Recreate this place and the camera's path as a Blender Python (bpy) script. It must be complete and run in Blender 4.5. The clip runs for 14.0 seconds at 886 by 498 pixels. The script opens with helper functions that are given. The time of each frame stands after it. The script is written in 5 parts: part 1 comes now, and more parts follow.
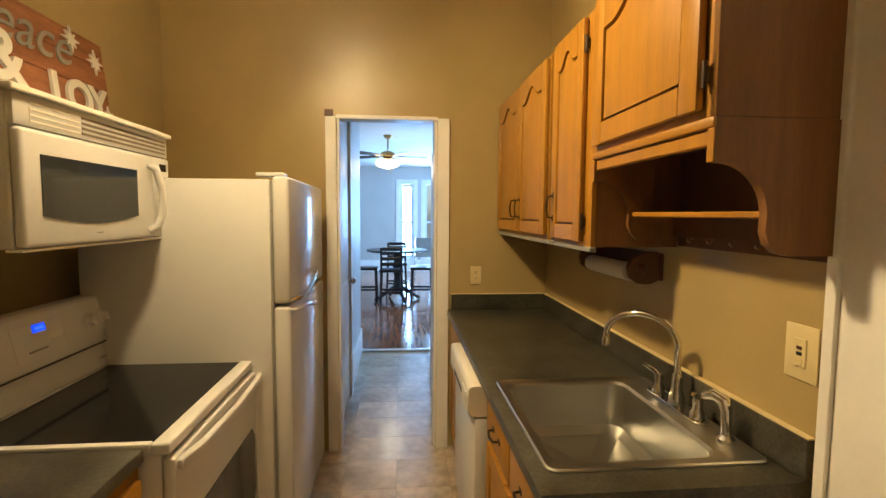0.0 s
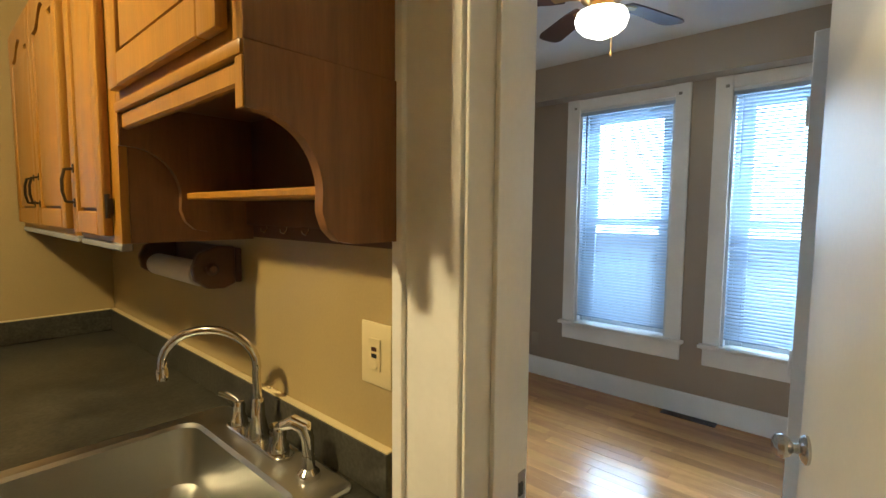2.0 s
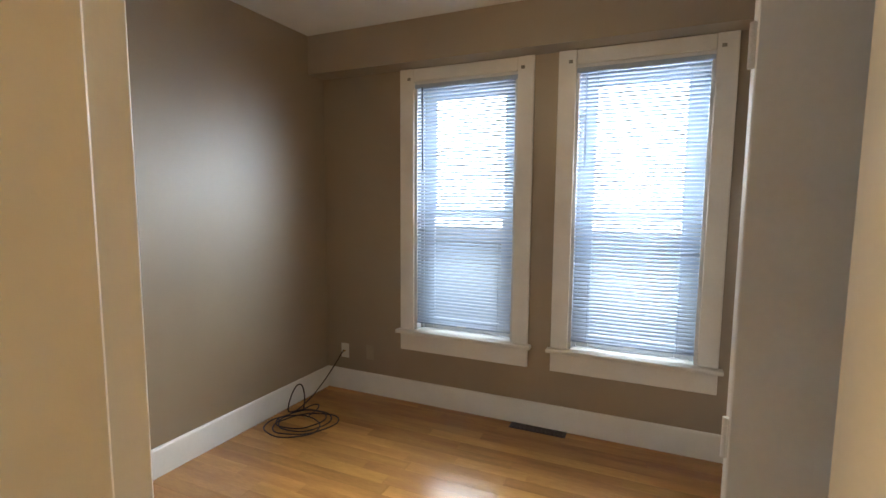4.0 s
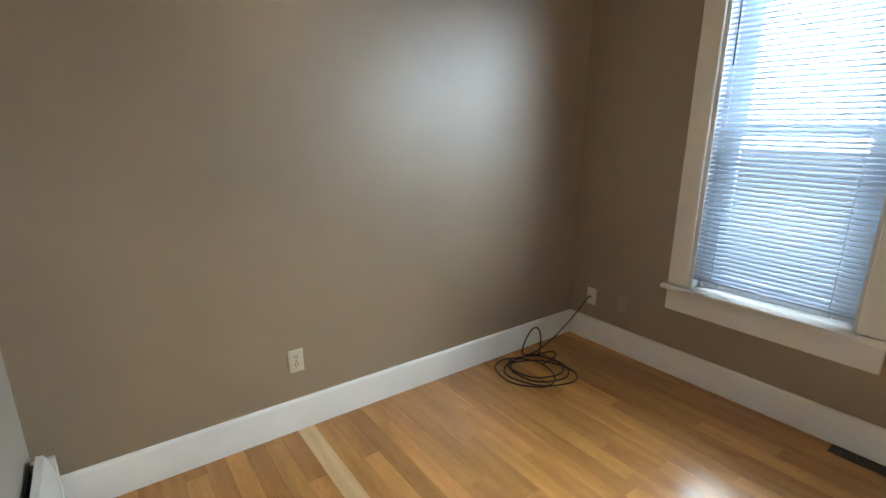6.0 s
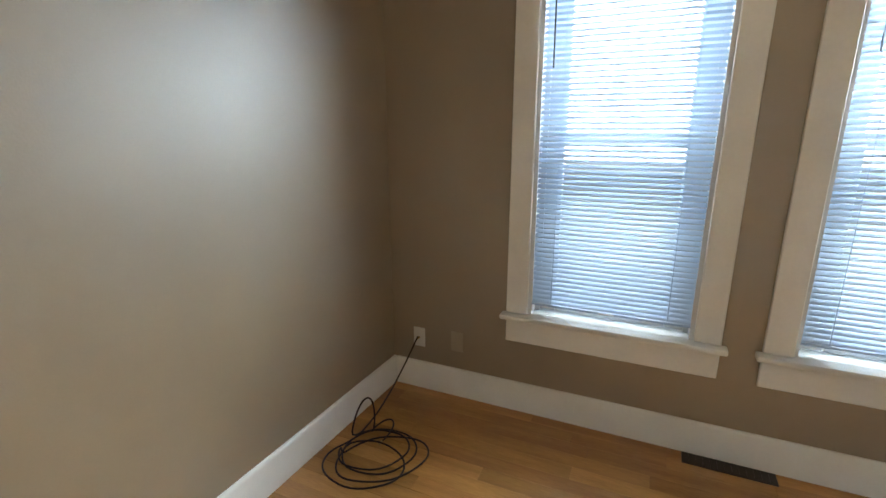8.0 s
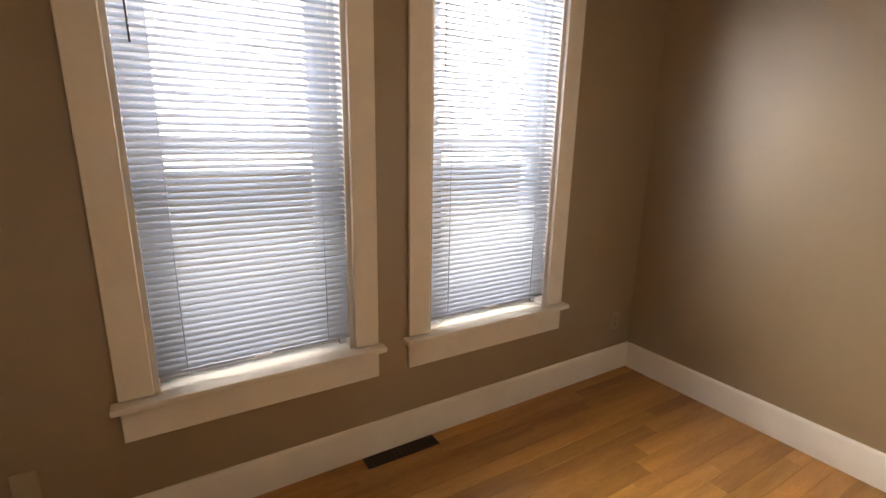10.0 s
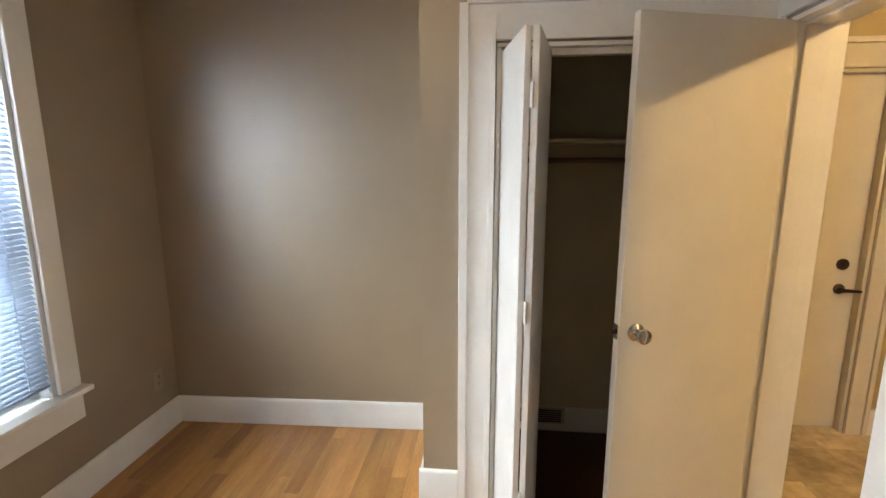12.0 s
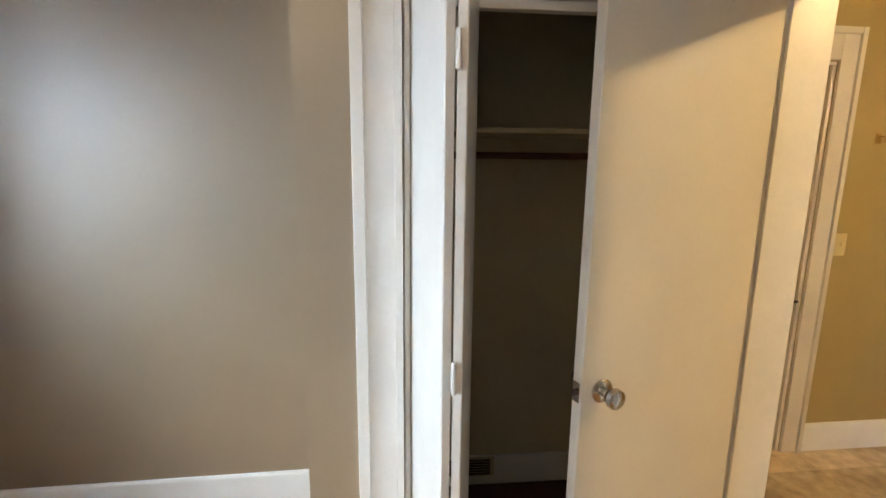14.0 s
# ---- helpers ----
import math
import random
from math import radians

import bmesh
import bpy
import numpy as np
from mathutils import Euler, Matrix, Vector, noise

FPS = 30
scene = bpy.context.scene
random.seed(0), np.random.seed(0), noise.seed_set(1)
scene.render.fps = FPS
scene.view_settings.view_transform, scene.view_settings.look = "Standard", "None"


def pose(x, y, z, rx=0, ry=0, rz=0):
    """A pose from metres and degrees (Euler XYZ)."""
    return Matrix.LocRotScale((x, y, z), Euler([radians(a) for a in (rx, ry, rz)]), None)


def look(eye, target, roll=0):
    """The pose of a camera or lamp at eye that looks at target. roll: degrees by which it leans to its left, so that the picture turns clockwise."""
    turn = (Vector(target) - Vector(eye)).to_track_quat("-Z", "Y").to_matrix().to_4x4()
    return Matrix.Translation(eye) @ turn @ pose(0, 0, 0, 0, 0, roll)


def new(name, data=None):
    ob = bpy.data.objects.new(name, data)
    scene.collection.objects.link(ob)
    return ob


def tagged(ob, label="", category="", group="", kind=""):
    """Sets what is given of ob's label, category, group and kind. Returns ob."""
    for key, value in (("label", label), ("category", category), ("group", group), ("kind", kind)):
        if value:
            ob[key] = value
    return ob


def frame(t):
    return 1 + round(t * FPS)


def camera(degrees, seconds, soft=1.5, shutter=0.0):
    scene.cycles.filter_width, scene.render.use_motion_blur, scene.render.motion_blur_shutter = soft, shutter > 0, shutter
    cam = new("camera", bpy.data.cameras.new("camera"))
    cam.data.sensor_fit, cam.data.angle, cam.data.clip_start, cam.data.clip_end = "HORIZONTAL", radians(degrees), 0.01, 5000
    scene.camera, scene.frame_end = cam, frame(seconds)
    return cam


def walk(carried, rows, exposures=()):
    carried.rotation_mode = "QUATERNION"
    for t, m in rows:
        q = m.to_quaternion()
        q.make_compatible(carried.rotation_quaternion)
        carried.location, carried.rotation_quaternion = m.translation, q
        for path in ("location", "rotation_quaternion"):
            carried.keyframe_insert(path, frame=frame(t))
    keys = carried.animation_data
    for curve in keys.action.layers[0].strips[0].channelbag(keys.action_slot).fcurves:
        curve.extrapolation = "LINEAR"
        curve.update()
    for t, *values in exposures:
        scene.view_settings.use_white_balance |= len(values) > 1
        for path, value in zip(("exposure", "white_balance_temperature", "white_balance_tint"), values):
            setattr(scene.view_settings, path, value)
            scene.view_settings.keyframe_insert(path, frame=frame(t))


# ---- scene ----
cam = camera(86.7, 14.0)
EXPO = [(0.0, -0.02, 5650, 7), (0.5, -0.06, 5250, 3), (1.0, -0.06, 5150, 2), (2.0, 0.0, 5150, 0), (2.7, -0.04, 5400, 3), (5.0, -0.06, 7600, 11), (5.6, 0.02, 7400, 10), (6.0, 0.1, 6400, 4),
        (7.2, 0.15, 6000, 1), (9.4, 0.0, 8900, 17), (10.0, -0.2, 10000, 23), (10.5, -0.3, 10300, 25), (11.0, -0.08, 8500, 18), (11.5, 0.06, 7000, 11), (12.5, 0.15, 6800, 10), (14.0, 0.2, 6400, 8)]
SKY, DAY_W, BAY_W, KIT_W, FAN_W, SLAT, LOW_W = 0.12, 72.0, 200.0, 78.0, 4.8, 41, 8.0
PATH = [
    (0, (-0.912, -0.083, 1.521), (-0.753, 1.905, 1.373), 0.4),
    (0.5, (-0.903, -0.049, 1.504), (-0.284, 1.847, 1.359), 0.6),
    (1, (-0.856, -0.005, 1.493), (0.114, 1.737, 1.342), 0.5),
    (1.5, (-0.717, 0.095, 1.495), (0.564, 1.622, 1.333), 0.6),
    (2, (-0.579, 0.2, 1.493), (0.888, 1.549, 1.333), 0.5),
    (2.5, (-0.425, 0.317, 1.48), (1.3105, 1.297, 1.315), 0.4),
    (2.7, (-0.365, 0.352, 1.479), (1.4605, 1.151, 1.306), 0.4),
    (4.8, (0.369, 0.673, 1.546), (2.175, 1.501, 1.31), 0.1),
    (5, (0.42, 0.729, 1.556), (2.127, 1.741, 1.305), -0.1),
    (5.5, (0.502, 0.842, 1.487), (1.82, 2.316, 1.19), -0.2),
    (6, (0.539, 0.889, 1.456), (1.693, 2.437, 0.935), 0.0),
    (6.5, (0.614, 0.945, 1.474), (1.749, 2.496, 0.923), -0.1),
    (7, (0.777, 1.105, 1.503), (2.048, 2.546, 0.946), -0.4),
    (7.2, (0.82, 1.182, 1.508), (2.232, 2.486, 0.954), -0.4),
    (9.3, (1.171, 1.932, 1.439), (3.117, 1.864, 0.979), -0.3),
    (9.5, (1.22, 1.934, 1.443), (3.143, 1.642, 0.975), -0.2),
    (10, (1.345, 1.975, 1.484), (3.003, 0.969, 0.995), 1.1),
    (10.5, (1.311, 1.93, 1.542), (2.606, 0.489, 1.047), 0.6),
    (11, (1.281, 1.934, 1.53), (1.98, 0.11, 1.1), 0.3),
    (11.5, (1.27, 1.941, 1.567), (1.614, 0.009, 1.178), -0.1),
    (12, (1.256, 1.961, 1.568), (1.452, 0.004, 1.208), -0.1),
    (12.5, (1.259, 1.927, 1.563), (1.34, -0.04, 1.21), 0.0),
    (13, (1.26, 1.803, 1.556), (1.221, -0.166, 1.204), 0.2),
    (13.5, (1.266, 1.6, 1.551), (1.184, -0.369, 1.21), 0.1),
    (14, (1.253, 1.388, 1.551), (1.067, -0.571, 1.19), 0.6),
]
walk(cam, [(t, look(eye, target, roll)) for t, eye, target, roll in PATH], EXPO)

# ---------------------------------------------------------------- light
world = bpy.data.worlds.new("world")
scene.world = world
world.use_nodes = True
wn = world.node_tree.nodes
sky = wn.new("ShaderNodeTexSky")
sky.sky_type = "NISHITA"
sky.sun_disc = False
sky.sun_elevation = radians(48)
sky.sun_rotation = radians(250)
world.node_tree.links.new(sky.outputs[0], wn["Background"].inputs[0])
wn["Background"].inputs[1].default_value = SKY

sun = bpy.data.lights.new("sun", "SUN")
sun.energy, sun.angle, sun.color = 3.0, radians(0.5), (1.0, 0.95, 0.88)
new("sun", sun).matrix_world = look((-6, -2, 9), (0, 0, 0))


def area_lamp(name, eye, target, sx, sy, watts, colour, spread=180):
    li = bpy.data.lights.new(name, "AREA")
    li.shape, li.size, li.size_y, li.energy, li.color = "RECTANGLE", sx, sy, watts, colour
    li.spread = radians(spread)
    new(name, li).matrix_world = look(eye, target)


def bulb(name, at, watts, colour, size):
    li = bpy.data.lights.new(name, "POINT")
    li.energy, li.color, li.shadow_soft_size = watts, colour, size
    new(name, li).location = at


DAY = (0.80, 0.91, 1.0)
WARM = (1.0, 0.665, 0.29)
area_lamp("daylight_window", (3.425, 1.70, 1.835), (0, 1.70, 1.75), 0.80, 1.04, DAY_W * 0.85, DAY)
area_lamp("daylight_window", (3.425, 0.588, 1.835), (0, 0.588, 1.75), 0.80, 1.04, DAY_W * 1.6, DAY)
for y in (1.70, 0.588):
    area_lamp("daylight_window", (3.62, y, 1.05), (2.62, y, 0.47), 0.80, 0.80, LOW_W, DAY, 66)
area_lamp("daylight_dining", (-0.74, 12.9, 1.3), (-0.9, 5, 1.0), 0.5, 1.9, BAY_W, (0.36, 0.63, 1.0))
area_lamp("daylight_dining", (0.1, 12.9, 1.3), (-0.9, 5, 1.0), 0.6, 1.9, BAY_W, (0.36, 0.63, 1.0))
# side lamp added for unseen daylight; the east wall has no window
area_lamp("daylight_dining", (1.9, 9.5, 1.4), (-2, 8.8, 0.9), 1.6, 1.8, BAY_W * 1.5, (0.36, 0.63, 1.0))
bulb("kitchen_bulb", (-1.42, 1.42, 2.58), KIT_W * 0.08, WARM, 0.09)
# second bulb added above the globe, as fill bounced off the ceiling
bulb("kitchen_bulb", (-1.36, 1.42, 2.84), KIT_W * 0.20, WARM, 0.04)
# disk added under the unseen fixture, tilted to brighten the sink wall
li = bpy.data.lights.new("kitchen_lamp", "AREA")
li.shape, li.size, li.energy, li.color = "DISK", 0.17, KIT_W * 0.62, WARM
new("kitchen_lamp", li).matrix_world = look((-1.42, 1.42, 2.67), (-0.20, 1.05, 0.3))
bulb("fan_bulb", (1.665, 1.235, 2.28), FAN_W, (1.0, 0.66, 0.34), 0.13)
bulb("dining_fan_bulb", (-1.13, 7.4, 2.2), 12, (1.0, 0.78, 0.5), 0.1)


# ---------------------------------------------------------------- materials
def mat(name, col, rough=0.5, metal=0.0, var=0.08, scale=6.0, bump=0.0, bscale=60.0, stretch=(1, 1, 1), dark=None,
        rand=0.0, spec=0.5, coat=0.0, vein=0.0, rvar=0.06, coat_ior=1.5):
    """A node material: base colour varied at two scales, fine relief, uneven gloss."""
    m = bpy.data.materials.new(name)
    m.use_nodes = True
    nt = m.node_tree
    n, link = nt.nodes, nt.links.new
    bs = n["Principled BSDF"]
    tc = n.new("ShaderNodeTexCoord")
    mp = n.new("ShaderNodeMapping")
    mp.inputs["Scale"].default_value = stretch
    link(tc.outputs["Object"], mp.inputs["Vector"])
    src = mp.outputs["Vector"]
    if rand:
        oi = n.new("ShaderNodeObjectInfo")
        add = n.new("ShaderNodeVectorMath")
        add.operation = "MULTIPLY_ADD"
        add.inputs[1].default_value = (1, 1, 1)
        sc = n.new("ShaderNodeVectorMath")
        sc.operation = "SCALE"
        sc.inputs[0].default_value = (31.0, 17.0, 23.0)
        link(oi.outputs["Random"], sc.inputs["Scale"])
        link(src, add.inputs[0])
        link(sc.outputs[0], add.inputs[2])
        src = add.outputs[0]
    big = n.new("ShaderNodeTexNoise")
    big.inputs["Scale"].default_value, big.inputs["Detail"].default_value = scale, 5.0
    fine = n.new("ShaderNodeTexNoise")
    fine.inputs["Scale"].default_value, fine.inputs["Detail"].default_value = bscale, 4.0
    link(src, big.inputs["Vector"])
    link(src, fine.inputs["Vector"])
    ramp = n.new("ShaderNodeValToRGB")
    lo = dark or tuple(c * (1 - 2.2 * var) for c in col)
    hi = tuple(min(1.0, c * (1 + 1.2 * var)) for c in col)
    ramp.color_ramp.elements[0].color = (*lo, 1)
    ramp.color_ramp.elements[1].color = (*hi, 1)
    ramp.color_ramp.elements[0].position, ramp.color_ramp.elements[1].position = 0.28, 0.72
    link(big.outputs[0], ramp.inputs[0])
    mix = n.new("ShaderNodeMix")
    mix.data_type, mix.blend_type = "RGBA", "MULTIPLY"
    mix.inputs[0].default_value = 1.0
    gr = n.new("ShaderNodeMapRange")
    gr.inputs["From Min"].default_value, gr.inputs["From Max"].default_value = 0.3, 0.7
    gr.inputs["To Min"].default_value, gr.inputs["To Max"].default_value = 1 - var - vein, 1.0
    link(fine.outputs[0], gr.inputs["Value"])
    link(ramp.outputs[0], mix.inputs[6])
    link(gr.outputs[0], mix.inputs[7])
    colour = mix.outputs[2]
    if rand:
        hs = n.new("ShaderNodeHueSaturation")
        mr = n.new("ShaderNodeMapRange")
        mr.inputs["To Min"].default_value, mr.inputs["To Max"].default_value = 1 - rand, 1 + rand * 0.8
        link(oi.outputs["Random"], mr.inputs["Value"])
        link(mr.outputs[0], hs.inputs["Value"])
        link(colour, hs.inputs["Color"])
        tint = n.new("ShaderNodeMath")
        tint.operation = "MULTIPLY"
        tint.inputs[1].default_value = 17.0
        frac = n.new("ShaderNodeMath")
        frac.operation = "FRACT"
        mh = n.new("ShaderNodeMapRange")
        mh.inputs["To Min"].default_value, mh.inputs["To Max"].default_value = 0.5 - 0.016 * rand, 0.5 + 0.008 * rand
        link(oi.outputs["Random"], tint.inputs[0])
        link(tint.outputs[0], frac.inputs[0])
        link(frac.outputs[0], mh.inputs["Value"])
        link(mh.outputs[0], hs.inputs["Hue"])
        colour = hs.outputs[0]
    link(colour, bs.inputs["Base Color"])
    rr = n.new("ShaderNodeMapRange")
    r0, r1 = max(0.02, rough - rvar), rough + rvar
    if r0 < 0.28 < r1:
        r0, r1 = (0.28, r1) if rough >= 0.27 else (r0, 0.265)
    rr.inputs["To Min"].default_value, rr.inputs["To Max"].default_value = r0, r1
    link(big.outputs[0], rr.inputs["Value"])
    link(rr.outputs[0], bs.inputs["Roughness"])
    bs.inputs["Metallic"].default_value = metal
    bs.inputs["Specular IOR Level"].default_value = spec
    bs.inputs["Coat Weight"].default_value = coat
    bs.inputs["Coat Roughness"].default_value = rough
    bs.inputs["Coat IOR"].default_value = coat_ior
    if bump:
        bp = n.new("ShaderNodeBump")
        bp.inputs["Strength"].default_value, bp.inputs["Distance"].default_value = bump, 0.002
        link(fine.outputs[0], bp.inputs["Height"])
        link(bp.outputs[0], bs.inputs["Normal"])
    return m


def glow(name, col, strength):
    m = bpy.data.materials.new(name)
    m.use_nodes = True
    bs = m.node_tree.nodes["Principled BSDF"]
    bs.inputs["Base Color"].default_value = (0.8, 0.8, 0.78, 1) if strength > 2 else (0.01, 0.02, 0.08, 1)
    bs.inputs["Emission Color"].default_value = (*col, 1)
    bs.inputs["Emission Strength"].default_value = strength
    return m


def glass_mat(name, tint=(1, 1, 1), rough=0.0):
    m = bpy.data.materials.new(name)
    m.use_nodes = True
    bs = m.node_tree.nodes["Principled BSDF"]
    bs.inputs["Base Color"].default_value = (*tint, 1)
    bs.inputs["Transmission Weight"].default_value = 1.0
    bs.inputs["Roughness"].default_value = rough
    bs.inputs["IOR"].default_value = 1.45
    return m


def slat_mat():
    m = bpy.data.materials.new("shade_toned_slat")
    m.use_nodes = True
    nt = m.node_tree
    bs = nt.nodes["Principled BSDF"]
    # white slats: shade and sky blue are put into this darker base
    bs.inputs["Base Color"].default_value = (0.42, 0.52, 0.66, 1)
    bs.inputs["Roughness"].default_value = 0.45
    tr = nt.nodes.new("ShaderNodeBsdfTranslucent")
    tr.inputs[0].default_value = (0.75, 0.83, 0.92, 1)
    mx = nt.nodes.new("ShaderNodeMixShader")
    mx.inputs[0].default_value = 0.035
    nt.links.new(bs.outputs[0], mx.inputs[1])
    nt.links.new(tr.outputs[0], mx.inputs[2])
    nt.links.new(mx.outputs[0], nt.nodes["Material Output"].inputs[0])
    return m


M = {
    "taupe": mat("taupe_wall_paint", (0.295, 0.229, 0.155), 0.42, var=0.035, scale=2.2, bump=0.25, bscale=140, spec=0.9, coat=1.0, rvar=0.008, coat_ior=1.62),
    "tan": mat("tan_wall_paint", (0.42, 0.315, 0.122), 0.34, spec=0.8, var=0.05, scale=2.0, bump=0.25, bscale=140, rvar=0.04),
    "ceil": mat("ceiling_paint", (0.78, 0.78, 0.76), 0.7, var=0.03, scale=3, bump=0.3, bscale=90),
    "trim": mat("white_trim_paint", (0.84, 0.83, 0.80), 0.33, var=0.03, scale=5, bump=0.15, bscale=70),
    "door": mat("cream_door_paint", (0.70, 0.66, 0.58), 0.27, var=0.03, scale=3, bump=0.12, bscale=90),
    "oak": mat("honey_oak", (0.40, 0.185, 0.007), 0.42, var=0.08, scale=3.0, bump=0.3, bscale=26, stretch=(9, 9, 0.7), vein=0.06, coat=0.05),
    # oak_side: the same oak, darkened in colour for sides the lamp misses
    "oak_side": mat("shade_darkened_oak", (0.235, 0.108, 0.032), 0.42, var=0.09, scale=3.0, bump=0.2, bscale=26, stretch=(7, 7, 0.6), vein=0.08),
    # oak_in: recess shade put into the oak colour, for grooves and niche
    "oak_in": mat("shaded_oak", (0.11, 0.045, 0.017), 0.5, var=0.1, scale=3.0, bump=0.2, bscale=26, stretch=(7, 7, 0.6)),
    "lam": mat("charcoal_laminate", (0.078, 0.074, 0.055), 0.32, var=0.27, scale=9, bump=0.18, bscale=95, vein=0.34),
    "steel": mat("brushed_steel", (0.52, 0.515, 0.48), 0.31, 1.0, var=0.04, scale=3, bump=0.03, bscale=300),
    "chrome": mat("chrome", (0.78, 0.77, 0.75), 0.08, 1.0, var=0.02, rvar=0.03),
    "nickel": mat("satin_nickel", (0.58, 0.56, 0.53), 0.2, 1.0, var=0.03, rvar=0.04),
    "bronze": mat("dark_bronze", (0.06, 0.045, 0.035), 0.38, 0.8, var=0.08),
    "brass": mat("antique_brass", (0.45, 0.30, 0.12), 0.3, 1.0, var=0.06),
    "appl": mat("white_enamel", (0.62, 0.615, 0.59), 0.24, var=0.02, scale=4, bump=0.06, bscale=260, rvar=0.02),
    "appl2": mat("cream_plastic", (0.70, 0.67, 0.58), 0.38, var=0.02, scale=4),
    "enamel": mat("glossy_white_enamel", (0.62, 0.615, 0.59), 0.10, var=0.02, scale=4, bump=0.05, bscale=200, rvar=0.02),
    "slotb": mat("brown_vent_shadow", (0.16, 0.12, 0.075), 0.5, var=0.05),
    "blackg": mat("black_glass", (0.008, 0.008, 0.009), 0.09, var=0.05, rvar=0.02, spec=0.28),
    "darkg": mat("smoked_glass", (0.020, 0.022, 0.021), 0.12, var=0.05, rvar=0.02),
    "black": mat("black_plastic", (0.015, 0.015, 0.015), 0.5, var=0.1),
    "plate": mat("ivory_plate", (0.68, 0.57, 0.30), 0.35, var=0.02),
    "platew": mat("white_plate", (0.74, 0.73, 0.70), 0.35, var=0.02),
    "ivory": mat("aged_ivory_plate", (0.68, 0.62, 0.49), 0.35, var=0.02),
    "platet": mat("painted_plate", (0.40, 0.345, 0.27), 0.42, var=0.03),
    "plank": mat("maple_plank", (0.49, 0.236, 0.071), 0.235, var=0.12, scale=2.2, bump=0.10, bscale=30, stretch=(7, 0.8, 1), vein=0.06, rand=0.23, coat=0.15),
    "planklight": mat("pale_maple_plank", (0.66, 0.44, 0.23), 0.24, var=0.08, scale=2.2, bump=0.12, bscale=34, stretch=(12, 1.0, 1), vein=0.06, rand=0.03, coat=0.15),
    "sub": mat("floor_joint", (0.20, 0.11, 0.05), 0.6, var=0.1),
    "tile": mat("stone_vinyl", (0.64, 0.52, 0.37), 0.22, var=0.17, scale=4.0, bump=0.12, bscale=18, vein=0.14, rand=0.10),
    "grout": mat("vinyl_joint", (0.50, 0.40, 0.28), 0.5, var=0.1),
    "redwood": mat("red_oak_floor", (0.30, 0.115, 0.05), 0.13, var=0.15, scale=2.5, bump=0.1, bscale=30, stretch=(10, 0.8, 1), vein=0.12),
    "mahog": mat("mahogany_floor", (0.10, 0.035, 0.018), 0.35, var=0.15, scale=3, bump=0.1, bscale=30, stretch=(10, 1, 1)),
    "closet": mat("closet_paint", (0.58, 0.53, 0.38), 0.55, var=0.05, scale=2),
    "blue_wall": mat("pale_grey_paint", (0.55, 0.53, 0.50), 0.4, var=0.03, scale=2),
    # west: set lighter and greyer than the taupe of the other bedroom walls
    "west": mat("lighter_west_grey", (0.40, 0.37, 0.33), 0.40, var=0.03, scale=2, bump=0.2, bscale=140),
    "espresso": mat("espresso_wood", (0.018, 0.013, 0.011), 0.3, var=0.12, scale=6, stretch=(4, 4, 1)),
    "walnut": mat("walnut_blade", (0.06, 0.033, 0.026), 0.36, var=0.12, scale=4, stretch=(6, 6, 1)),
    "paper": mat("paper_towel", (0.78, 0.76, 0.72), 0.9, var=0.03, bump=0.4, bscale=120),
    "rope": mat("brown_cable", (0.022, 0.008, 0.005), 0.6, var=0.1, spec=0.3),
    "signwood": mat("rust_wood_board", (0.34, 0.135, 0.055), 0.6, var=0.16, scale=5, bump=0.4, bscale=40, stretch=(1, 1.5, 8)),
    "greyp": mat("grey_metal_paint", (0.30, 0.29, 0.26), 0.5, var=0.1, bump=0.2),
    "whitep": mat("white_wood_paint", (0.74, 0.72, 0.66), 0.55, var=0.04, bump=0.3),
    "vent": mat("brown_register", (0.045, 0.028, 0.018), 0.4, 0.3, var=0.1),
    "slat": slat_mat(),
    "glass": glass_mat("window_glass"),
    "sash": mat("white_sash_paint", (0.74, 0.76, 0.78), 0.35, var=0.03),
    "globe": glow("opal_globe", (1.0, 0.83, 0.58), 9.0),
    "lcd": glow("blue_clock_display", (0.0, 0.06, 1.0), 1.1),
    "lcdw": glow("clock_digits", (0.3, 0.6, 1.0), 0.9),
    "red": mat("brown_button", (0.06, 0.02, 0.012), 0.4),
    "grass": mat("winter_grass", (0.30, 0.28, 0.21), 0.9, var=0.2, scale=0.6, bump=0.4, bscale=20),
    "bark": mat("tree_bark", (0.12, 0.09, 0.07), 0.9, var=0.2, scale=8, bump=0.6, bscale=30),
    "siding": mat("pale_siding", (0.62, 0.60, 0.56), 0.6, var=0.04, scale=2),
    "shingle": mat("grey_shingle", (0.12, 0.11, 0.11), 0.8, var=0.15, scale=4),
    "towelcup": mat("dark_stained_wood", (0.10, 0.035, 0.014), 0.4, var=0.14, scale=6),
}


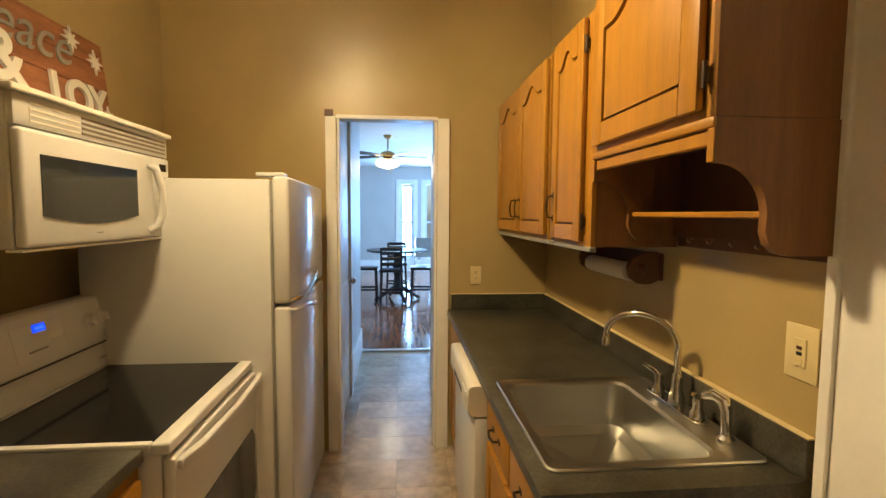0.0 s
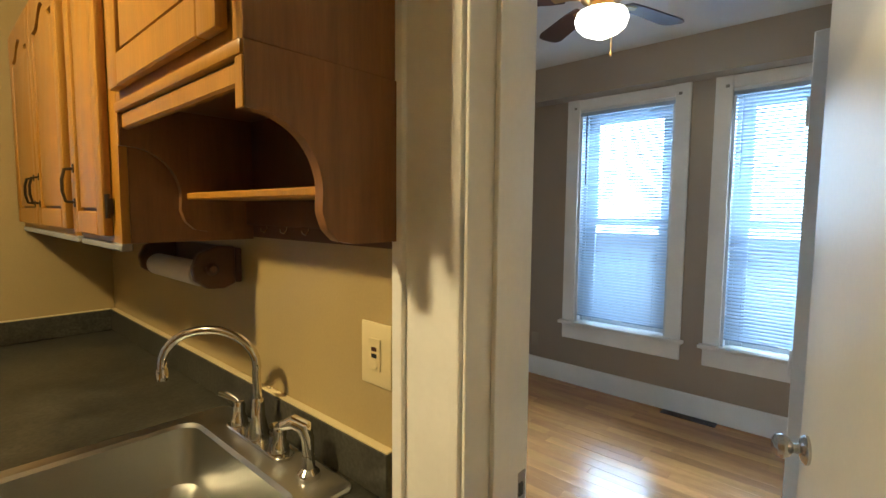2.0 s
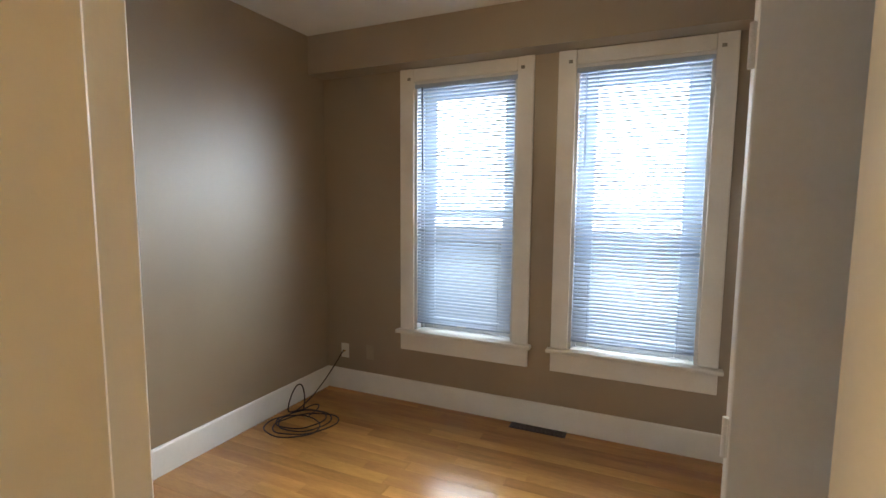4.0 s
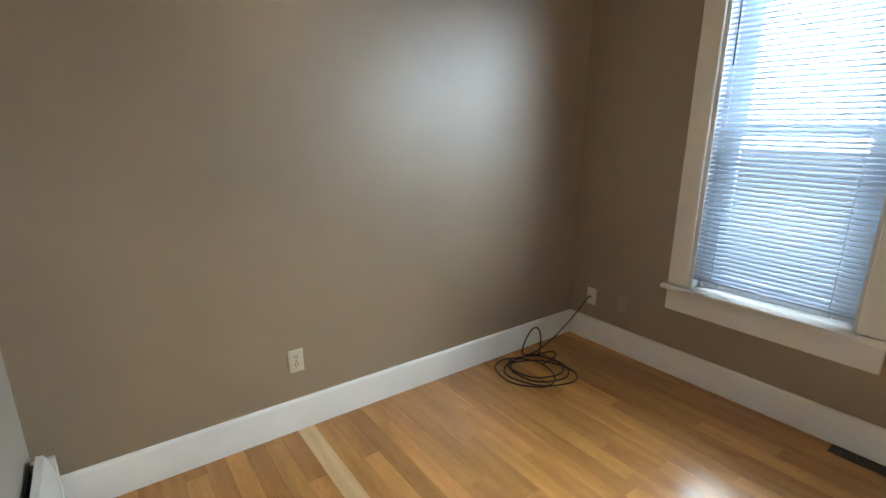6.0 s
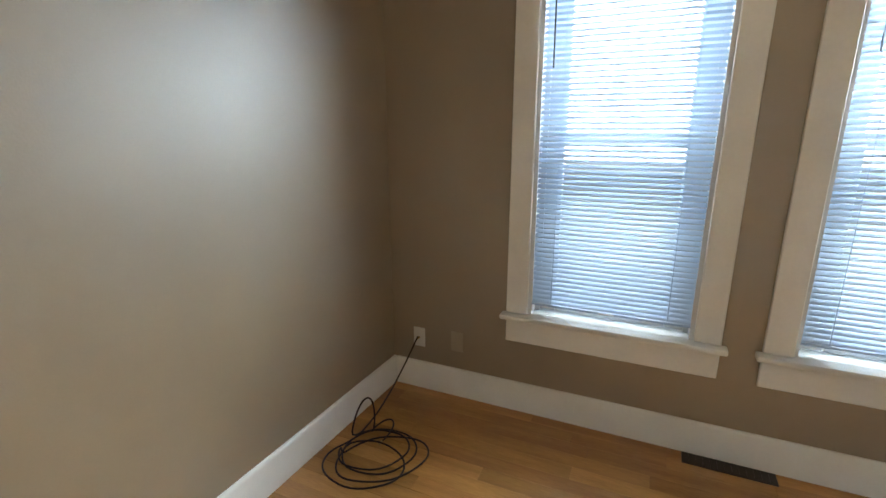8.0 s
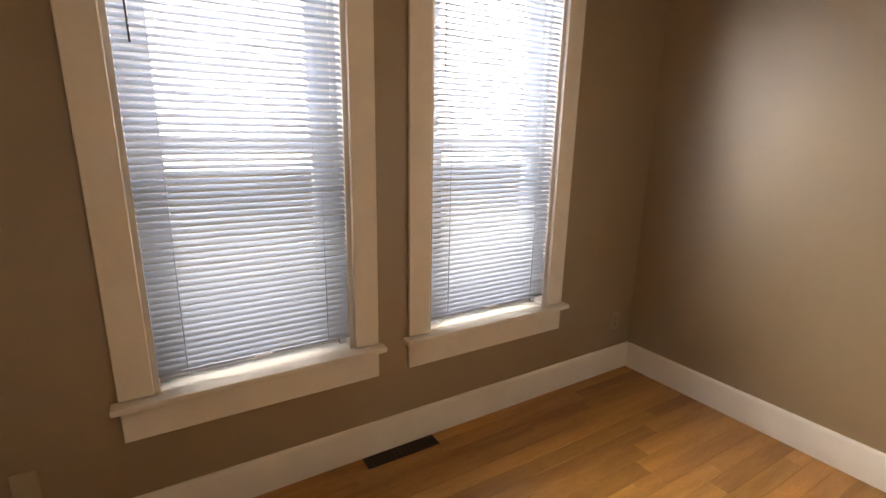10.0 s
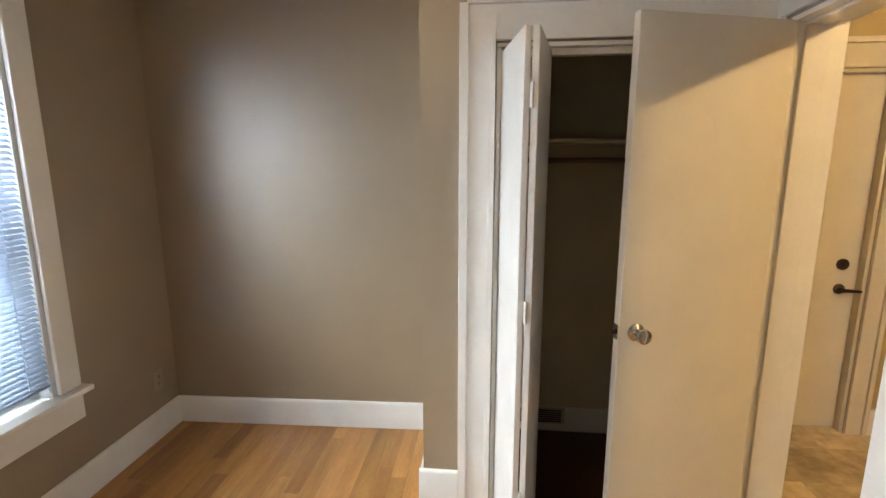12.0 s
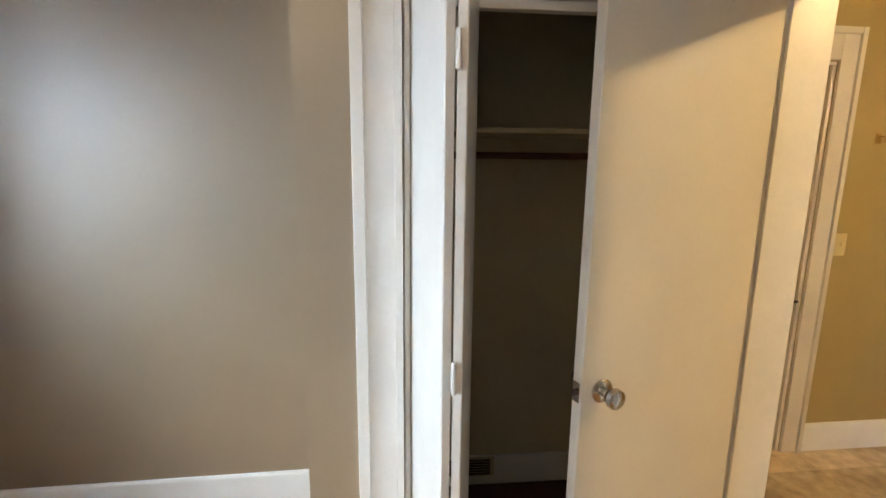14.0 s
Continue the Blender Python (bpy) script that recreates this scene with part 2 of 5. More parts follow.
# ---------------------------------------------------------------- mesh tools
class Geo:
    """A bmesh under construction, in world metres."""

    def __init__(self):
        self.bm = bmesh.new()

    def box(self, x0, x1, y0, y1, z0, z1, bev=0.0, seg=2):
        t = bmesh.new()
        bmesh.ops.create_cube(t, size=1, matrix=Matrix.Translation(((x0 + x1) / 2, (y0 + y1) / 2, (z0 + z1) / 2)) @ Matrix.Diagonal((x1 - x0, y1 - y0, z1 - z0, 1)))
        if bev:
            bmesh.ops.bevel(t, geom=t.edges[:], offset=bev, segments=seg, affect="EDGES", profile=0.5)
        return self.take(t)

    def take(self, t, m=None):
        if m is not None:
            bmesh.ops.transform(t, matrix=m, verts=t.verts)
        me = bpy.data.meshes.new("t")
        t.to_mesh(me)
        t.free()
        self.bm.from_mesh(me)
        bpy.data.meshes.remove(me)
        return self

    def prism(self, pts, axis, a, b, bev=0.0):
        """A flat outline (pairs of numbers) drawn out along an axis from a to b."""
        t = bmesh.new()
        put = {"x": lambda u, v, w: (w, u, v), "y": lambda u, v, w: (u, w, v), "z": lambda u, v, w: (u, v, w)}[axis]
        lo = [t.verts.new(put(u, v, a)) for u, v in pts]
        hi = [t.verts.new(put(u, v, b)) for u, v in pts]
        n = len(pts)
        t.faces.new(lo), t.faces.new(hi)
        for i in range(n):
            t.faces.new((lo[i], lo[(i + 1) % n], hi[(i + 1) % n], hi[i]))
        bmesh.ops.recalc_face_normals(t, faces=t.faces[:])
        if bev:
            bmesh.ops.bevel(t, geom=t.edges[:], offset=bev, segments=1, affect="EDGES")
        return self.take(t)

    def cyl(self, p, q, r, r2=None, n=16, caps=True):
        p, q = Vector(p), Vector(q)
        t = bmesh.new()
        bmesh.ops.create_cone(t, cap_ends=caps, segments=n, radius1=r, radius2=r if r2 is None else r2, depth=(q - p).length)
        return self.take(t, Matrix.Translation((p + q) / 2) @ (q - p).to_track_quat("Z", "Y").to_matrix().to_4x4())

    def lathe(self, at, prof, n=24, axis=(0, 0, 1)):
        """A turned shape: (radius, height) pairs about an axis through at."""
        t = bmesh.new()
        rings = [[t.verts.new((r * math.cos(2 * math.pi * k / n), r * math.sin(2 * math.pi * k / n), z)) for k in range(n)] for r, z in prof]
        for a, b in zip(rings, rings[1:]):
            for k in range(n):
                t.faces.new((a[k], a[(k + 1) % n], b[(k + 1) % n], b[k]))
        t.faces.new(rings[0][::-1]), t.faces.new(rings[-1])
        bmesh.ops.remove_doubles(t, verts=t.verts, dist=1e-5)
        bmesh.ops.recalc_face_normals(t, faces=t.faces[:])
        return self.take(t, Matrix.Translation(at) @ Vector(axis).to_track_quat("Z", "Y").to_matrix().to_4x4())

    def tube(self, pts, r, n=10, closed=False):
        pts = [Vector(p) for p in pts]
        t = bmesh.new()
        rings, up = [], Vector((0.3, 0.2, 1)).normalized()
        for i, p in enumerate(pts):
            d = (pts[min(i + 1, len(pts) - 1)] - pts[max(i - 1, 0)]).normalized()
            s = d.cross(up)
            s = s.normalized() if s.length > 1e-4 else d.orthogonal().normalized()
            v = s.cross(d)
            up = v
            rr = r[i] if isinstance(r, (list, tuple)) else r
            rings.append([t.verts.new(p + rr * (math.cos(2 * math.pi * k / n) * s + math.sin(2 * math.pi * k / n) * v)) for k in range(n)])
        for a, b in zip(rings, rings[1:]):
            for k in range(n):
                t.faces.new((a[k], a[(k + 1) % n], b[(k + 1) % n], b[k]))
        t.faces.new(rings[0][::-1]), t.faces.new(rings[-1])
        bmesh.ops.recalc_face_normals(t, faces=t.faces[:])
        return self.take(t)

    def turn(self, m):
        bmesh.ops.transform(self.bm, matrix=m, verts=self.bm.verts)
        return self


def finish(name, geo, material, smooth=True):
    me = bpy.data.meshes.new(name)
    geo.bm.to_mesh(me)
    geo.bm.free()
    me.materials.append(M[material] if isinstance(material, str) else material)
    if smooth:
        me.polygons.foreach_set("use_smooth", [True] * len(me.polygons))
        me.set_sharp_from_angle(angle=radians(35))
    return new(name, me)


def part(name, geo, material, parent, label=""):
    ob = finish(name, geo, material)
    ob.parent = parent
    ob.matrix_parent_inverse = Matrix()
    if parent.type == "EMPTY":
        ob.matrix_parent_inverse = Matrix.Translation(-parent.location)
    if label:
        tagged(ob, label)
    return ob


def thing(name, at, label, category, group="", kind=""):
    """An Empty at the base of a thing."""
    ob = new(name)
    ob.empty_display_size = 0.1
    ob.location = at
    return tagged(ob, label, category, group, kind)


def solo(name, geo, material, label, category, group="", kind=""):
    return tagged(finish(name, geo, material), label, category, group, kind)


def structure(name, geo, material, label="", category=""):
    return tagged(finish(name, geo, material), label, category, "", "structure")

# ---------------------------------------------------------------- setting
WX = 0.20            # bedroom face of the wall between kitchen and bedroom
EX, SY, NY = 3.147, -0.548, 2.86
CEIL = 2.70
KCEIL = 2.95
LX = -2.34           # kitchen side wall
KY, RY = 2.90, -0.775
DY0, DY1, DH = 0.045, 0.693, 2.075
WINS = ((1.32, 2.075), (0.212, 0.963))
WZ0, WZ1 = 0.56, 2.345

structure("ground", Geo().box(-60, 400, -300, 300, -0.62, -0.60), "grass", "pale winter grass around the house", "ground")

MW = 0.13           # thickness of the kitchen's share of the wall
g = Geo().box(0, MW, RY - 0.12, DY0, 0, KCEIL).box(0, MW, DY1, KY, 0, KCEIL).box(0, MW, DY0, DY1, DH, KCEIL)
structure("wall_middle", g, "tan", "tan painted kitchen wall with a doorway", "wall")
g = Geo().box(WX - 0.06, WX, DY1, NY + 0.15, 0, CEIL).box(WX - 0.06, WX, DY0, DY1, DH, CEIL).box(WX - 0.06, WX, -0.76, DY0, 0, CEIL)
structure("wall_west", g, "west", "pale grey bedroom wall with a doorway", "wall")
NSKEW = Matrix.Translation((EX, NY, 0)) @ Matrix.Rotation(radians(-1.78), 4, "Z") @ Matrix.Translation((-EX, -NY, 0))
structure("wall_north", Geo().box(WX - 0.05, EX + 0.25, NY, NY + 0.12, 0, KCEIL).turn(NSKEW), "taupe", "smooth taupe bedroom wall with a soft sheen", "wall")
g = Geo()
ys = [SY - 0.11] + [v for w in sorted(WINS) for v in w] + [NY + 0.02]
for a, b in ((ys[0], ys[1]), (ys[2], ys[3]), (ys[4], ys[5])):
    g.box(EX, EX + 0.25, a, b, 0, CEIL)
for a, b in WINS:
    g.box(EX, EX + 0.25, a, b, 0, WZ0 - 0.03).box(EX, EX + 0.25, a, b, WZ1, CEIL)
structure("wall_east", g, "taupe", "taupe bedroom wall with two tall windows", "wall")
structure("soffit", Geo().box(2.975, EX, SY - 0.06, NY + 0.02, 2.428, CEIL), "taupe", "boxed taupe soffit over the windows", "soffit")
SKEW = Matrix.Translation((EX, SY, 0)) @ Matrix.Rotation(math.atan2(0.05, 1.6), 4, "Z") @ Matrix.Translation((-EX, -SY, 0))
structure("wall_south", Geo().box(1.50, EX + 0.03, SY - 0.06, SY, 0, CEIL).turn(SKEW), "taupe", "taupe wall with a bright window sheen", "wall")
CY = 0.004
COX0, COX1, COH = 0.345, 1.238, 2.03
g = Geo().box(WX, COX0, CY - 0.10, CY, 0, CEIL).box(COX1, 1.545, CY - 0.10, CY, 0, CEIL).box(COX0, COX1, CY - 0.10, CY, COH, CEIL)
structure("wall_closet", g, "taupe", "taupe closet front with a wide opening", "wall")
structure("wall_closet_side", Geo().box(1.445, 1.545, -0.66, CY - 0.10, 0, CEIL), "taupe", "taupe side wall of the closet", "wall")
g = Geo().box(WX, 1.545, -0.76, -0.66, 0, CEIL)
structure("closet_back", g, "closet", "dim olive painted closet back wall", "wall")
structure("ceiling", Geo().box(WX, EX + 0.25, -0.76, NY + 0.10, CEIL, CEIL + 0.1), "ceil", "white painted bedroom ceiling", "ceiling")

FX0, FX1, FH = -1.335, -0.715, 2.10
g = Geo().box(LX - 0.1, FX0, KY, KY + 0.1, 0, KCEIL).box(FX1, WX, KY, KY + 0.1, 0, KCEIL).box(FX0, FX1, KY, KY + 0.1, FH, KCEIL)
structure("wall_kitchen_north", g, "tan", "tan kitchen wall with a tall doorway", "wall")
structure("wall_kitchen_west", Geo().box(LX - 0.1, LX, RY - 0.12, KY, 0, KCEIL), "tan", "tan painted kitchen wall behind the appliances", "wall")
XD0, XD1, XDH = -0.88, -0.12, 2.045
g = Geo().box(LX - 0.1, XD0, RY - 0.12, RY, 0, KCEIL).box(XD1, 0, RY - 0.12, RY, 0, KCEIL).box(XD0, XD1, RY - 0.12, RY, XDH, KCEIL)
structure("wall_kitchen_south", g, "tan", "tan kitchen wall beside the back door", "wall")
structure("ceiling_kitchen", Geo().box(LX - 0.1, WX, RY - 0.12, KY + 0.1, KCEIL, KCEIL + 0.1), "ceil", "white painted kitchen ceiling", "ceiling")

# hall and dining room
HL, HR, HE = -1.375, -0.59, 5.10
DCEIL = 2.75
structure("wall_hall_west", Geo().box(HL - 0.1, HL, 3.0, HE, 0, DCEIL), "blue_wall", "pale hallway wall bright with window light", "wall")
structure("wall_hall_east", Geo().box(HR, HR + 0.1, 3.0, HE, 0, DCEIL), "blue_wall", "pale hallway wall", "wall")
structure("ceiling_dining", Geo().box(-3.1, 2.2, 3.0, 13.3, DCEIL, DCEIL + 0.1), "ceil", "white ceiling over hallway and dining room", "ceiling")
structure("wall_dining_south", Geo().box(-3.1, HL - 0.1, HE - 0.1, HE, 0, DCEIL).box(HR + 0.1, 2.2, HE - 0.1, HE, 0, DCEIL), "blue_wall", "pale dining room wall", "wall")
structure("wall_dining_west", Geo().box(-3.1, -3.0, HE, 12.4, 0, DCEIL), "blue_wall", "pale dining room wall", "wall")
structure("wall_dining_east", Geo().box(2.1, 2.2, HE, 12.4, 0, DCEIL), "blue_wall", "pale dining room wall", "wall")
DW = ((-0.93, -0.58), (-0.27, 0.45))
g = Geo().box(-3.1, DW[0][0], 12.4, 12.55, 0, DCEIL).box(DW[0][1], DW[1][0], 12.4, 12.55, 0, DCEIL).box(DW[1][1], 2.2, 12.4, 12.55, 0, DCEIL)
for a, b in DW:
    g.box(a, b, 12.4, 12.55, 0, 0.35).box(a, b, 12.4, 12.55, 2.3, DCEIL)
structure("wall_dining_north", g, "blue_wall", "pale far wall with tall narrow windows", "wall")


def baseboard(a, b, face, h=0.165, label="tall white painted baseboard"):
    """A board with a rounded cap and a shoe, from a to b, standing out towards face (+x, -x, +y or -y)."""
    (x0, y0), (x1, y1) = a, b
    prof = [(0, 0.001), (0.018, 0.001), (0.018, h - 0.014), (0.015, h - 0.005), (0.009, h), (0, h)]
    if face in ("+x", "-x"):
        s = 1 if face == "+x" else -1
        g = Geo().prism([(x0 + s * u, v) for u, v in prof], "y", y0, y1)
    else:
        s = 1 if face == "+y" else -1
        g = Geo().prism([(y0 + s * u, v) for u, v in prof], "x", x0, x1)
    return structure("baseboard", g, "trim", label, "baseboard")


b = baseboard((WX + 0.004, NY), (EX, NY), "-y")
b.matrix_basis = NSKEW
baseboard((EX, SY), (EX, NY - 0.024), "-x")
b = baseboard((1.545, SY), (EX - 0.024, SY), "+y")
b.matrix_basis = SKEW
baseboard((1.386, CY), (1.565, CY), "+y")
baseboard((1.545, SY - 0.03), (1.545, CY - 0.002), "+x")
baseboard((LX, RY), (XD0 - 0.115, RY), "+y", 0.16, "cream painted kitchen baseboard")
baseboard((HL, 3.95), (HL, HE), "+x", 0.26, "tall white hallway baseboard")
baseboard((HR, 3.6), (HR, HE), "-x", 0.26, "tall white hallway baseboard")
baseboard((-3.0, 12.4), (2.1, 12.4), "-y", 0.30, "tall white dining room baseboard")
baseboard((WX + 0.01, -0.66), (1.44, -0.66), "+y", 0.15, "white closet baseboard")


def casing(name, pieces, label, material="trim"):
    """Flat boards (boxes) with a raised back band, one structure piece."""
    g = Geo()
    e = 0.00095 if name.startswith("trim") else 0.0
    for x0, x1, y0, y1, z0, z1 in pieces:
        ex, ey = (0.0, e) if x1 - x0 < y1 - y0 else (e, 0.0)
        g.box(x0 - ex, x1 + ex, y0 - ey, y1 + ey, z0, z1 + e, bev=0.0015, seg=1)
    return structure(name, g, material, label, "trim")


# door casings: kitchen face, bedroom face, jamb lining with stops
J = 0.018
casing("trim_door", [(-0.022, -0.001, DY1 + 0.022, DY1 + 0.140, 0, DH + 0.15), (-0.032, -0.001, DY1 + 0.137, DY1 + 0.164, 0, DH + 0.164),
                     (-0.028, -0.001, DY1 + 0.004, DY1 + 0.026, 0, DH + 0.02),
                     (-0.022, -0.001, DY0 - 0.15, DY0 - 0.022, 0, DH + 0.15), (-0.028, -0.001, DY0 - 0.02, DY0 - 0.004, 0, DH + 0.02),
                     (-0.022, -0.001, DY0 - 0.02, DY1 + 0.02, DH + 0.022, DH + 0.15)], "thick cream doorway casing with stepped edges")
casing("trim_door", [(WX + 0.005, WX + 0.026, DY1 + 0.008, DY1 + 0.125, 0, DH + 0.13), (WX + 0.005, WX + 0.026, CY + 0.001, DY0 - 0.008, 0, DH + 0.13),
                     (WX + 0.005, WX + 0.026, DY0 - 0.006, DY1 + 0.006, DH + 0.008, DH + 0.13)], "white bedroom doorway casing")
casing("jamb", [(0.006, WX + 0.002, DY1 - 0.008, DY1 - 0.001, 0, DH - J), (0.006, WX + 0.002, DY0 + 0.001, DY0 + J, 0, DH - J), (0.006, WX + 0.002, DY0 + J, DY1 - J, DH - J, DH - 0.001),
                (0.075, 0.155, DY1 - 0.019, DY1 - 0.0085, 0, DH - J), (0.075, 0.155, DY0 + J + 0.0005, DY0 + J + 0.012, 0, DH - J),
                (0.075, 0.155, DY0 + J + 0.013, DY1 - J - 0.013, DH - J - 0.012, DH - J - 0.0005)], "white door jamb with a stop strip")
strike = thing("strike_plate", (0.18, DY1 - 0.008, 0.95), "small steel strike plate on the door jamb", "strike plate")
part("plate", Geo().box(0.163, 0.193, DY1 - 0.008 - 0.003, DY1 - 0.008 - 0.0003, 0.915, 0.985, 0.001, 1), "nickel", strike)
part("latch_hole", Geo().box(0.171, 0.184, DY1 - 0.008 - 0.0042, DY1 - 0.008 - 0.0032, 0.937, 0.963), "black", strike)

# closet casing
casing("trim_closet", [(COX1 + 0.006, COX1 + 0.115, CY + 0.001, CY + 0.020, 0, COH + 0.10), (COX1 + 0.112, COX1 + 0.145, CY + 0.001, CY + 0.032, 0, COH + 0.14),
                       (COX1 + 0.0055, COX1 + 0.026, CY + 0.012, CY + 0.028, 0, COH + 0.02),
                       (COX0 - 0.115, COX0 - 0.006, CY + 0.001, CY + 0.020, 0, COH + 0.10),
                       (COX0 - 0.115, COX1 + 0.115, CY + 0.001, CY + 0.020, COH + 0.0985, COH + 0.135), (COX0 - 0.004, COX1 + 0.004, CY + 0.001, CY + 0.020, COH + 0.006, COH + 0.10),
                       (COX0 - 0.13, COX1 + 0.115, CY + 0.001, CY + 0.034, COH + 0.137, COH + 0.16)], "white closet casing with a moulded edge")
casing("jamb", [(COX1 - 0.018, COX1 - 0.001, CY - 0.10, CY, 0, COH - 0.018), (COX0 + 0.001, COX0 + 0.018, CY - 0.10, CY, 0, COH - 0.018),
                (COX0, COX1, CY - 0.10, CY, COH - 0.017, COH - 0.001), (COX0 + 0.02, COX1 - 0.02, CY - 0.065, CY - 0.03, COH - 0.045, COH - 0.018)], "white closet jamb with a track")

# kitchen to hall casing
casing("trim_hall", [(FX0 - 0.065, FX0 - 0.002, KY - 0.018, KY - 0.001, 0, FH + 0.012), (FX1 + 0.002, FX1 + 0.075, KY - 0.018, KY - 0.001, 0, FH + 0.012),
                     (FX0, FX1, KY - 0.012, KY - 0.001, FH + 0.001, FH + 0.022), (FX0 + 0.001, FX0 + 0.016, KY, KY + 0.1, 0, FH),
                     (FX1 - 0.016, FX1 - 0.001, KY, KY + 0.1, 0, FH)], "worn cream doorway casing")
casing("trim_block", [(FX0 - 0.068, FX0 - 0.02, KY - 0.024, KY - 0.001, FH + 0.014, FH + 0.05)], "small brown corner block", "towelcup")
casing("trim_hall_end", [(HL + 0.001, HL + 0.032, 3.12, 3.24, 0, 2.25), (HL + 0.001, HL + 0.032, 3.80, 3.92, 0, 2.25), (HL + 0.001, HL + 0.034, 3.10, 3.94, 2.252, 2.38), (HL + 0.001, HL + 0.055, 3.08, 3.96, 2.382, 2.42),
                         (HR - 0.02, HR - 0.001, 3.12, 3.24, 0, 2.25)], "white hallway door trim")
structure("threshold", Geo().box(HL, HR, HE - 0.03, HE + 0.03, 0.001, 0.014, 0.004, 1), "trim", "pale threshold strip", "threshold")


def plain_door(name, pieces, label):
    d = thing(name, (pieces[0][0], pieces[0][2], 0), label, "door", "", "structure")
    return d


hall_door = plain_door("door_2", [(HL, HL, 3.24, 3.8)], "white panelled closed hallway door")
part("leaf", Geo().box(HL + 0.002, HL + 0.012, 3.245, 3.795, 0.01, 2.24, 0.002, 1), "door", hall_door)
for z0, z1 in ((0.25, 1.0), (1.15, 2.05)):
    part("panel", Geo().box(HL + 0.0125, HL + 0.018, 3.34, 3.70, z0, z1, 0.004, 1), "door", hall_door)
part("knob", Geo().lathe((HL + 0.012, 3.74, 0.98), [(0.001, 0), (0.025, 0), (0.012, 0.02), (0.026, 0.04), (0.02, 0.06), (0.001, 0.065)], 14, (1, 0, 0)), "nickel", hall_door)
open_door = thing("door_3", (HR - 0.06, 3.35, 0), "white panelled door standing open along the hallway", "door", "", "structure")
part("leaf", Geo().box(HR - 0.085, HR - 0.045, 3.30, 4.02, 0.01, 2.03, 0.002, 1), "trim", open_door)
for y0, y1 in ((3.39, 3.62), (3.70, 3.93)):
    for z0, z1 in ((0.2, 0.85), (1.0, 1.55), (1.66, 1.93)):
        part("panel", Geo().box(HR - 0.092, HR - 0.0855, y0, y1, z0, z1, 0.003, 1), "trim", open_door)

# ---------------------------------------------------------------- windows
def window(idx, y0, y1):
    w = thing("window_%d" % idx, (EX, (y0 + y1) / 2, WZ0), "tall white double-hung window with wide casing", "window", "bedroom windows", "structure")
    cw = 0.103
    part("casing_side", Geo().box(EX - 0.022, EX - 0.001, y1 - 0.004, y1 + cw, WZ0, WZ1 + 0.082, 0.003, 1), "trim", w)
    part("casing_side", Geo().box(EX - 0.022, EX - 0.001, y0 - cw, y0 + 0.004, WZ0, WZ1 + 0.082, 0.003, 1), "trim", w)
    part("casing_head", Geo().box(EX - 0.020, EX - 0.001, y0 + 0.005, y1 - 0.005, WZ1 - 0.004, WZ1 + 0.080, 0.003, 1), "trim", w)
    part("window_sill", Geo().box(EX - 0.062, EX + 0.10, y0 - 0.0, y1 + 0.0, WZ0 - 0.028, WZ0 - 0.002, 0.005, 2).box(EX - 0.062, EX - 0.001, y0 - cw - 0.024, y1 + cw + 0.024, WZ0 - 0.0285, WZ0 - 0.0025, 0.006, 2), "trim", w)
    part("apron", Geo().box(EX - 0.022, EX - 0.001, y0 - cw, y1 + cw, WZ0 - 0.158, WZ0 - 0.030, 0.004, 1), "trim", w)
    part("frame", Geo().box(EX, EX + 0.25, y0 + 0.001, y0 + 0.022, WZ0 - 0.028, WZ1).box(EX, EX + 0.25, y1 - 0.022, y1 - 0.001, WZ0 - 0.028, WZ1)
         .box(EX, EX + 0.25, y0 + 0.022, y1 - 0.022, WZ1 - 0.022, WZ1 - 0.001).box(EX + 0.10, EX + 0.27, y0 + 0.022, y1 - 0.022, WZ0 - 0.04, WZ0 - 0.005)
         .box(EX + 0.068, EX + 0.085, y0 + 0.022, y0 + 0.045, WZ0, WZ1 - 0.03).box(EX + 0.068, EX + 0.085, y1 - 0.045, y1 - 0.022, WZ0, WZ1 - 0.03), "sash", w)
    zm = 1.42
    for nm, x, z0, z1 in (("lower_sash", EX + 0.088, WZ0, zm + 0.02), ("upper_sash", EX + 0.125, zm - 0.02, WZ1 - 0.023)):
        st, a, b = 0.098, y0 + 0.024, y1 - 0.024
        g = Geo().box(x, x + 0.034, a, a + st, z0, z1, 0.004, 1).box(x, x + 0.034, b - st, b, z0, z1, 0.004, 1)
        lo, hi = (0.085, 0.04) if nm == "lower_sash" else (0.04, 0.10)
        g.box(x, x + 0.034, a + st, b - st, z0, z0 + lo, 0.004, 1).box(x, x + 0.034, a + st, b - st, z1 - hi, z1, 0.004, 1)
        part(nm, g, "sash", w)
        p = part("pane", Geo().box(x + 0.014, x + 0.018, a + st - 0.002, b - st + 0.002, z0 + lo - 0.002, z1 - hi + 0.002), "glass", w)
        p.visible_shadow = False
    for y in (y1 + 0.03, y0 - 0.03):
        part("rod_bracket", Geo().box(EX - 0.026, EX - 0.0225, y - 0.012, y + 0.012, WZ1 + 0.002, WZ1 + 0.022, 0.001, 1).cyl((EX - 0.04, y, WZ1 + 0.012), (EX - 0.026, y, WZ1 + 0.012), 0.004, n=8), "greyp", w, "small grey metal curtain bracket")
    # the blind inside the opening
    bx = EX + 0.014
    bl = thing("venetian_blind", (bx, (y0 + y1) / 2, WZ0), "lowered white mini blind with half-open slats", "blind", "bedroom blinds")
    a, b = y0 + 0.006, y1 - 0.006
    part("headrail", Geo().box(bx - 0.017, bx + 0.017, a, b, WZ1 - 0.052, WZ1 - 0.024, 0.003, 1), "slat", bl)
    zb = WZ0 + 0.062
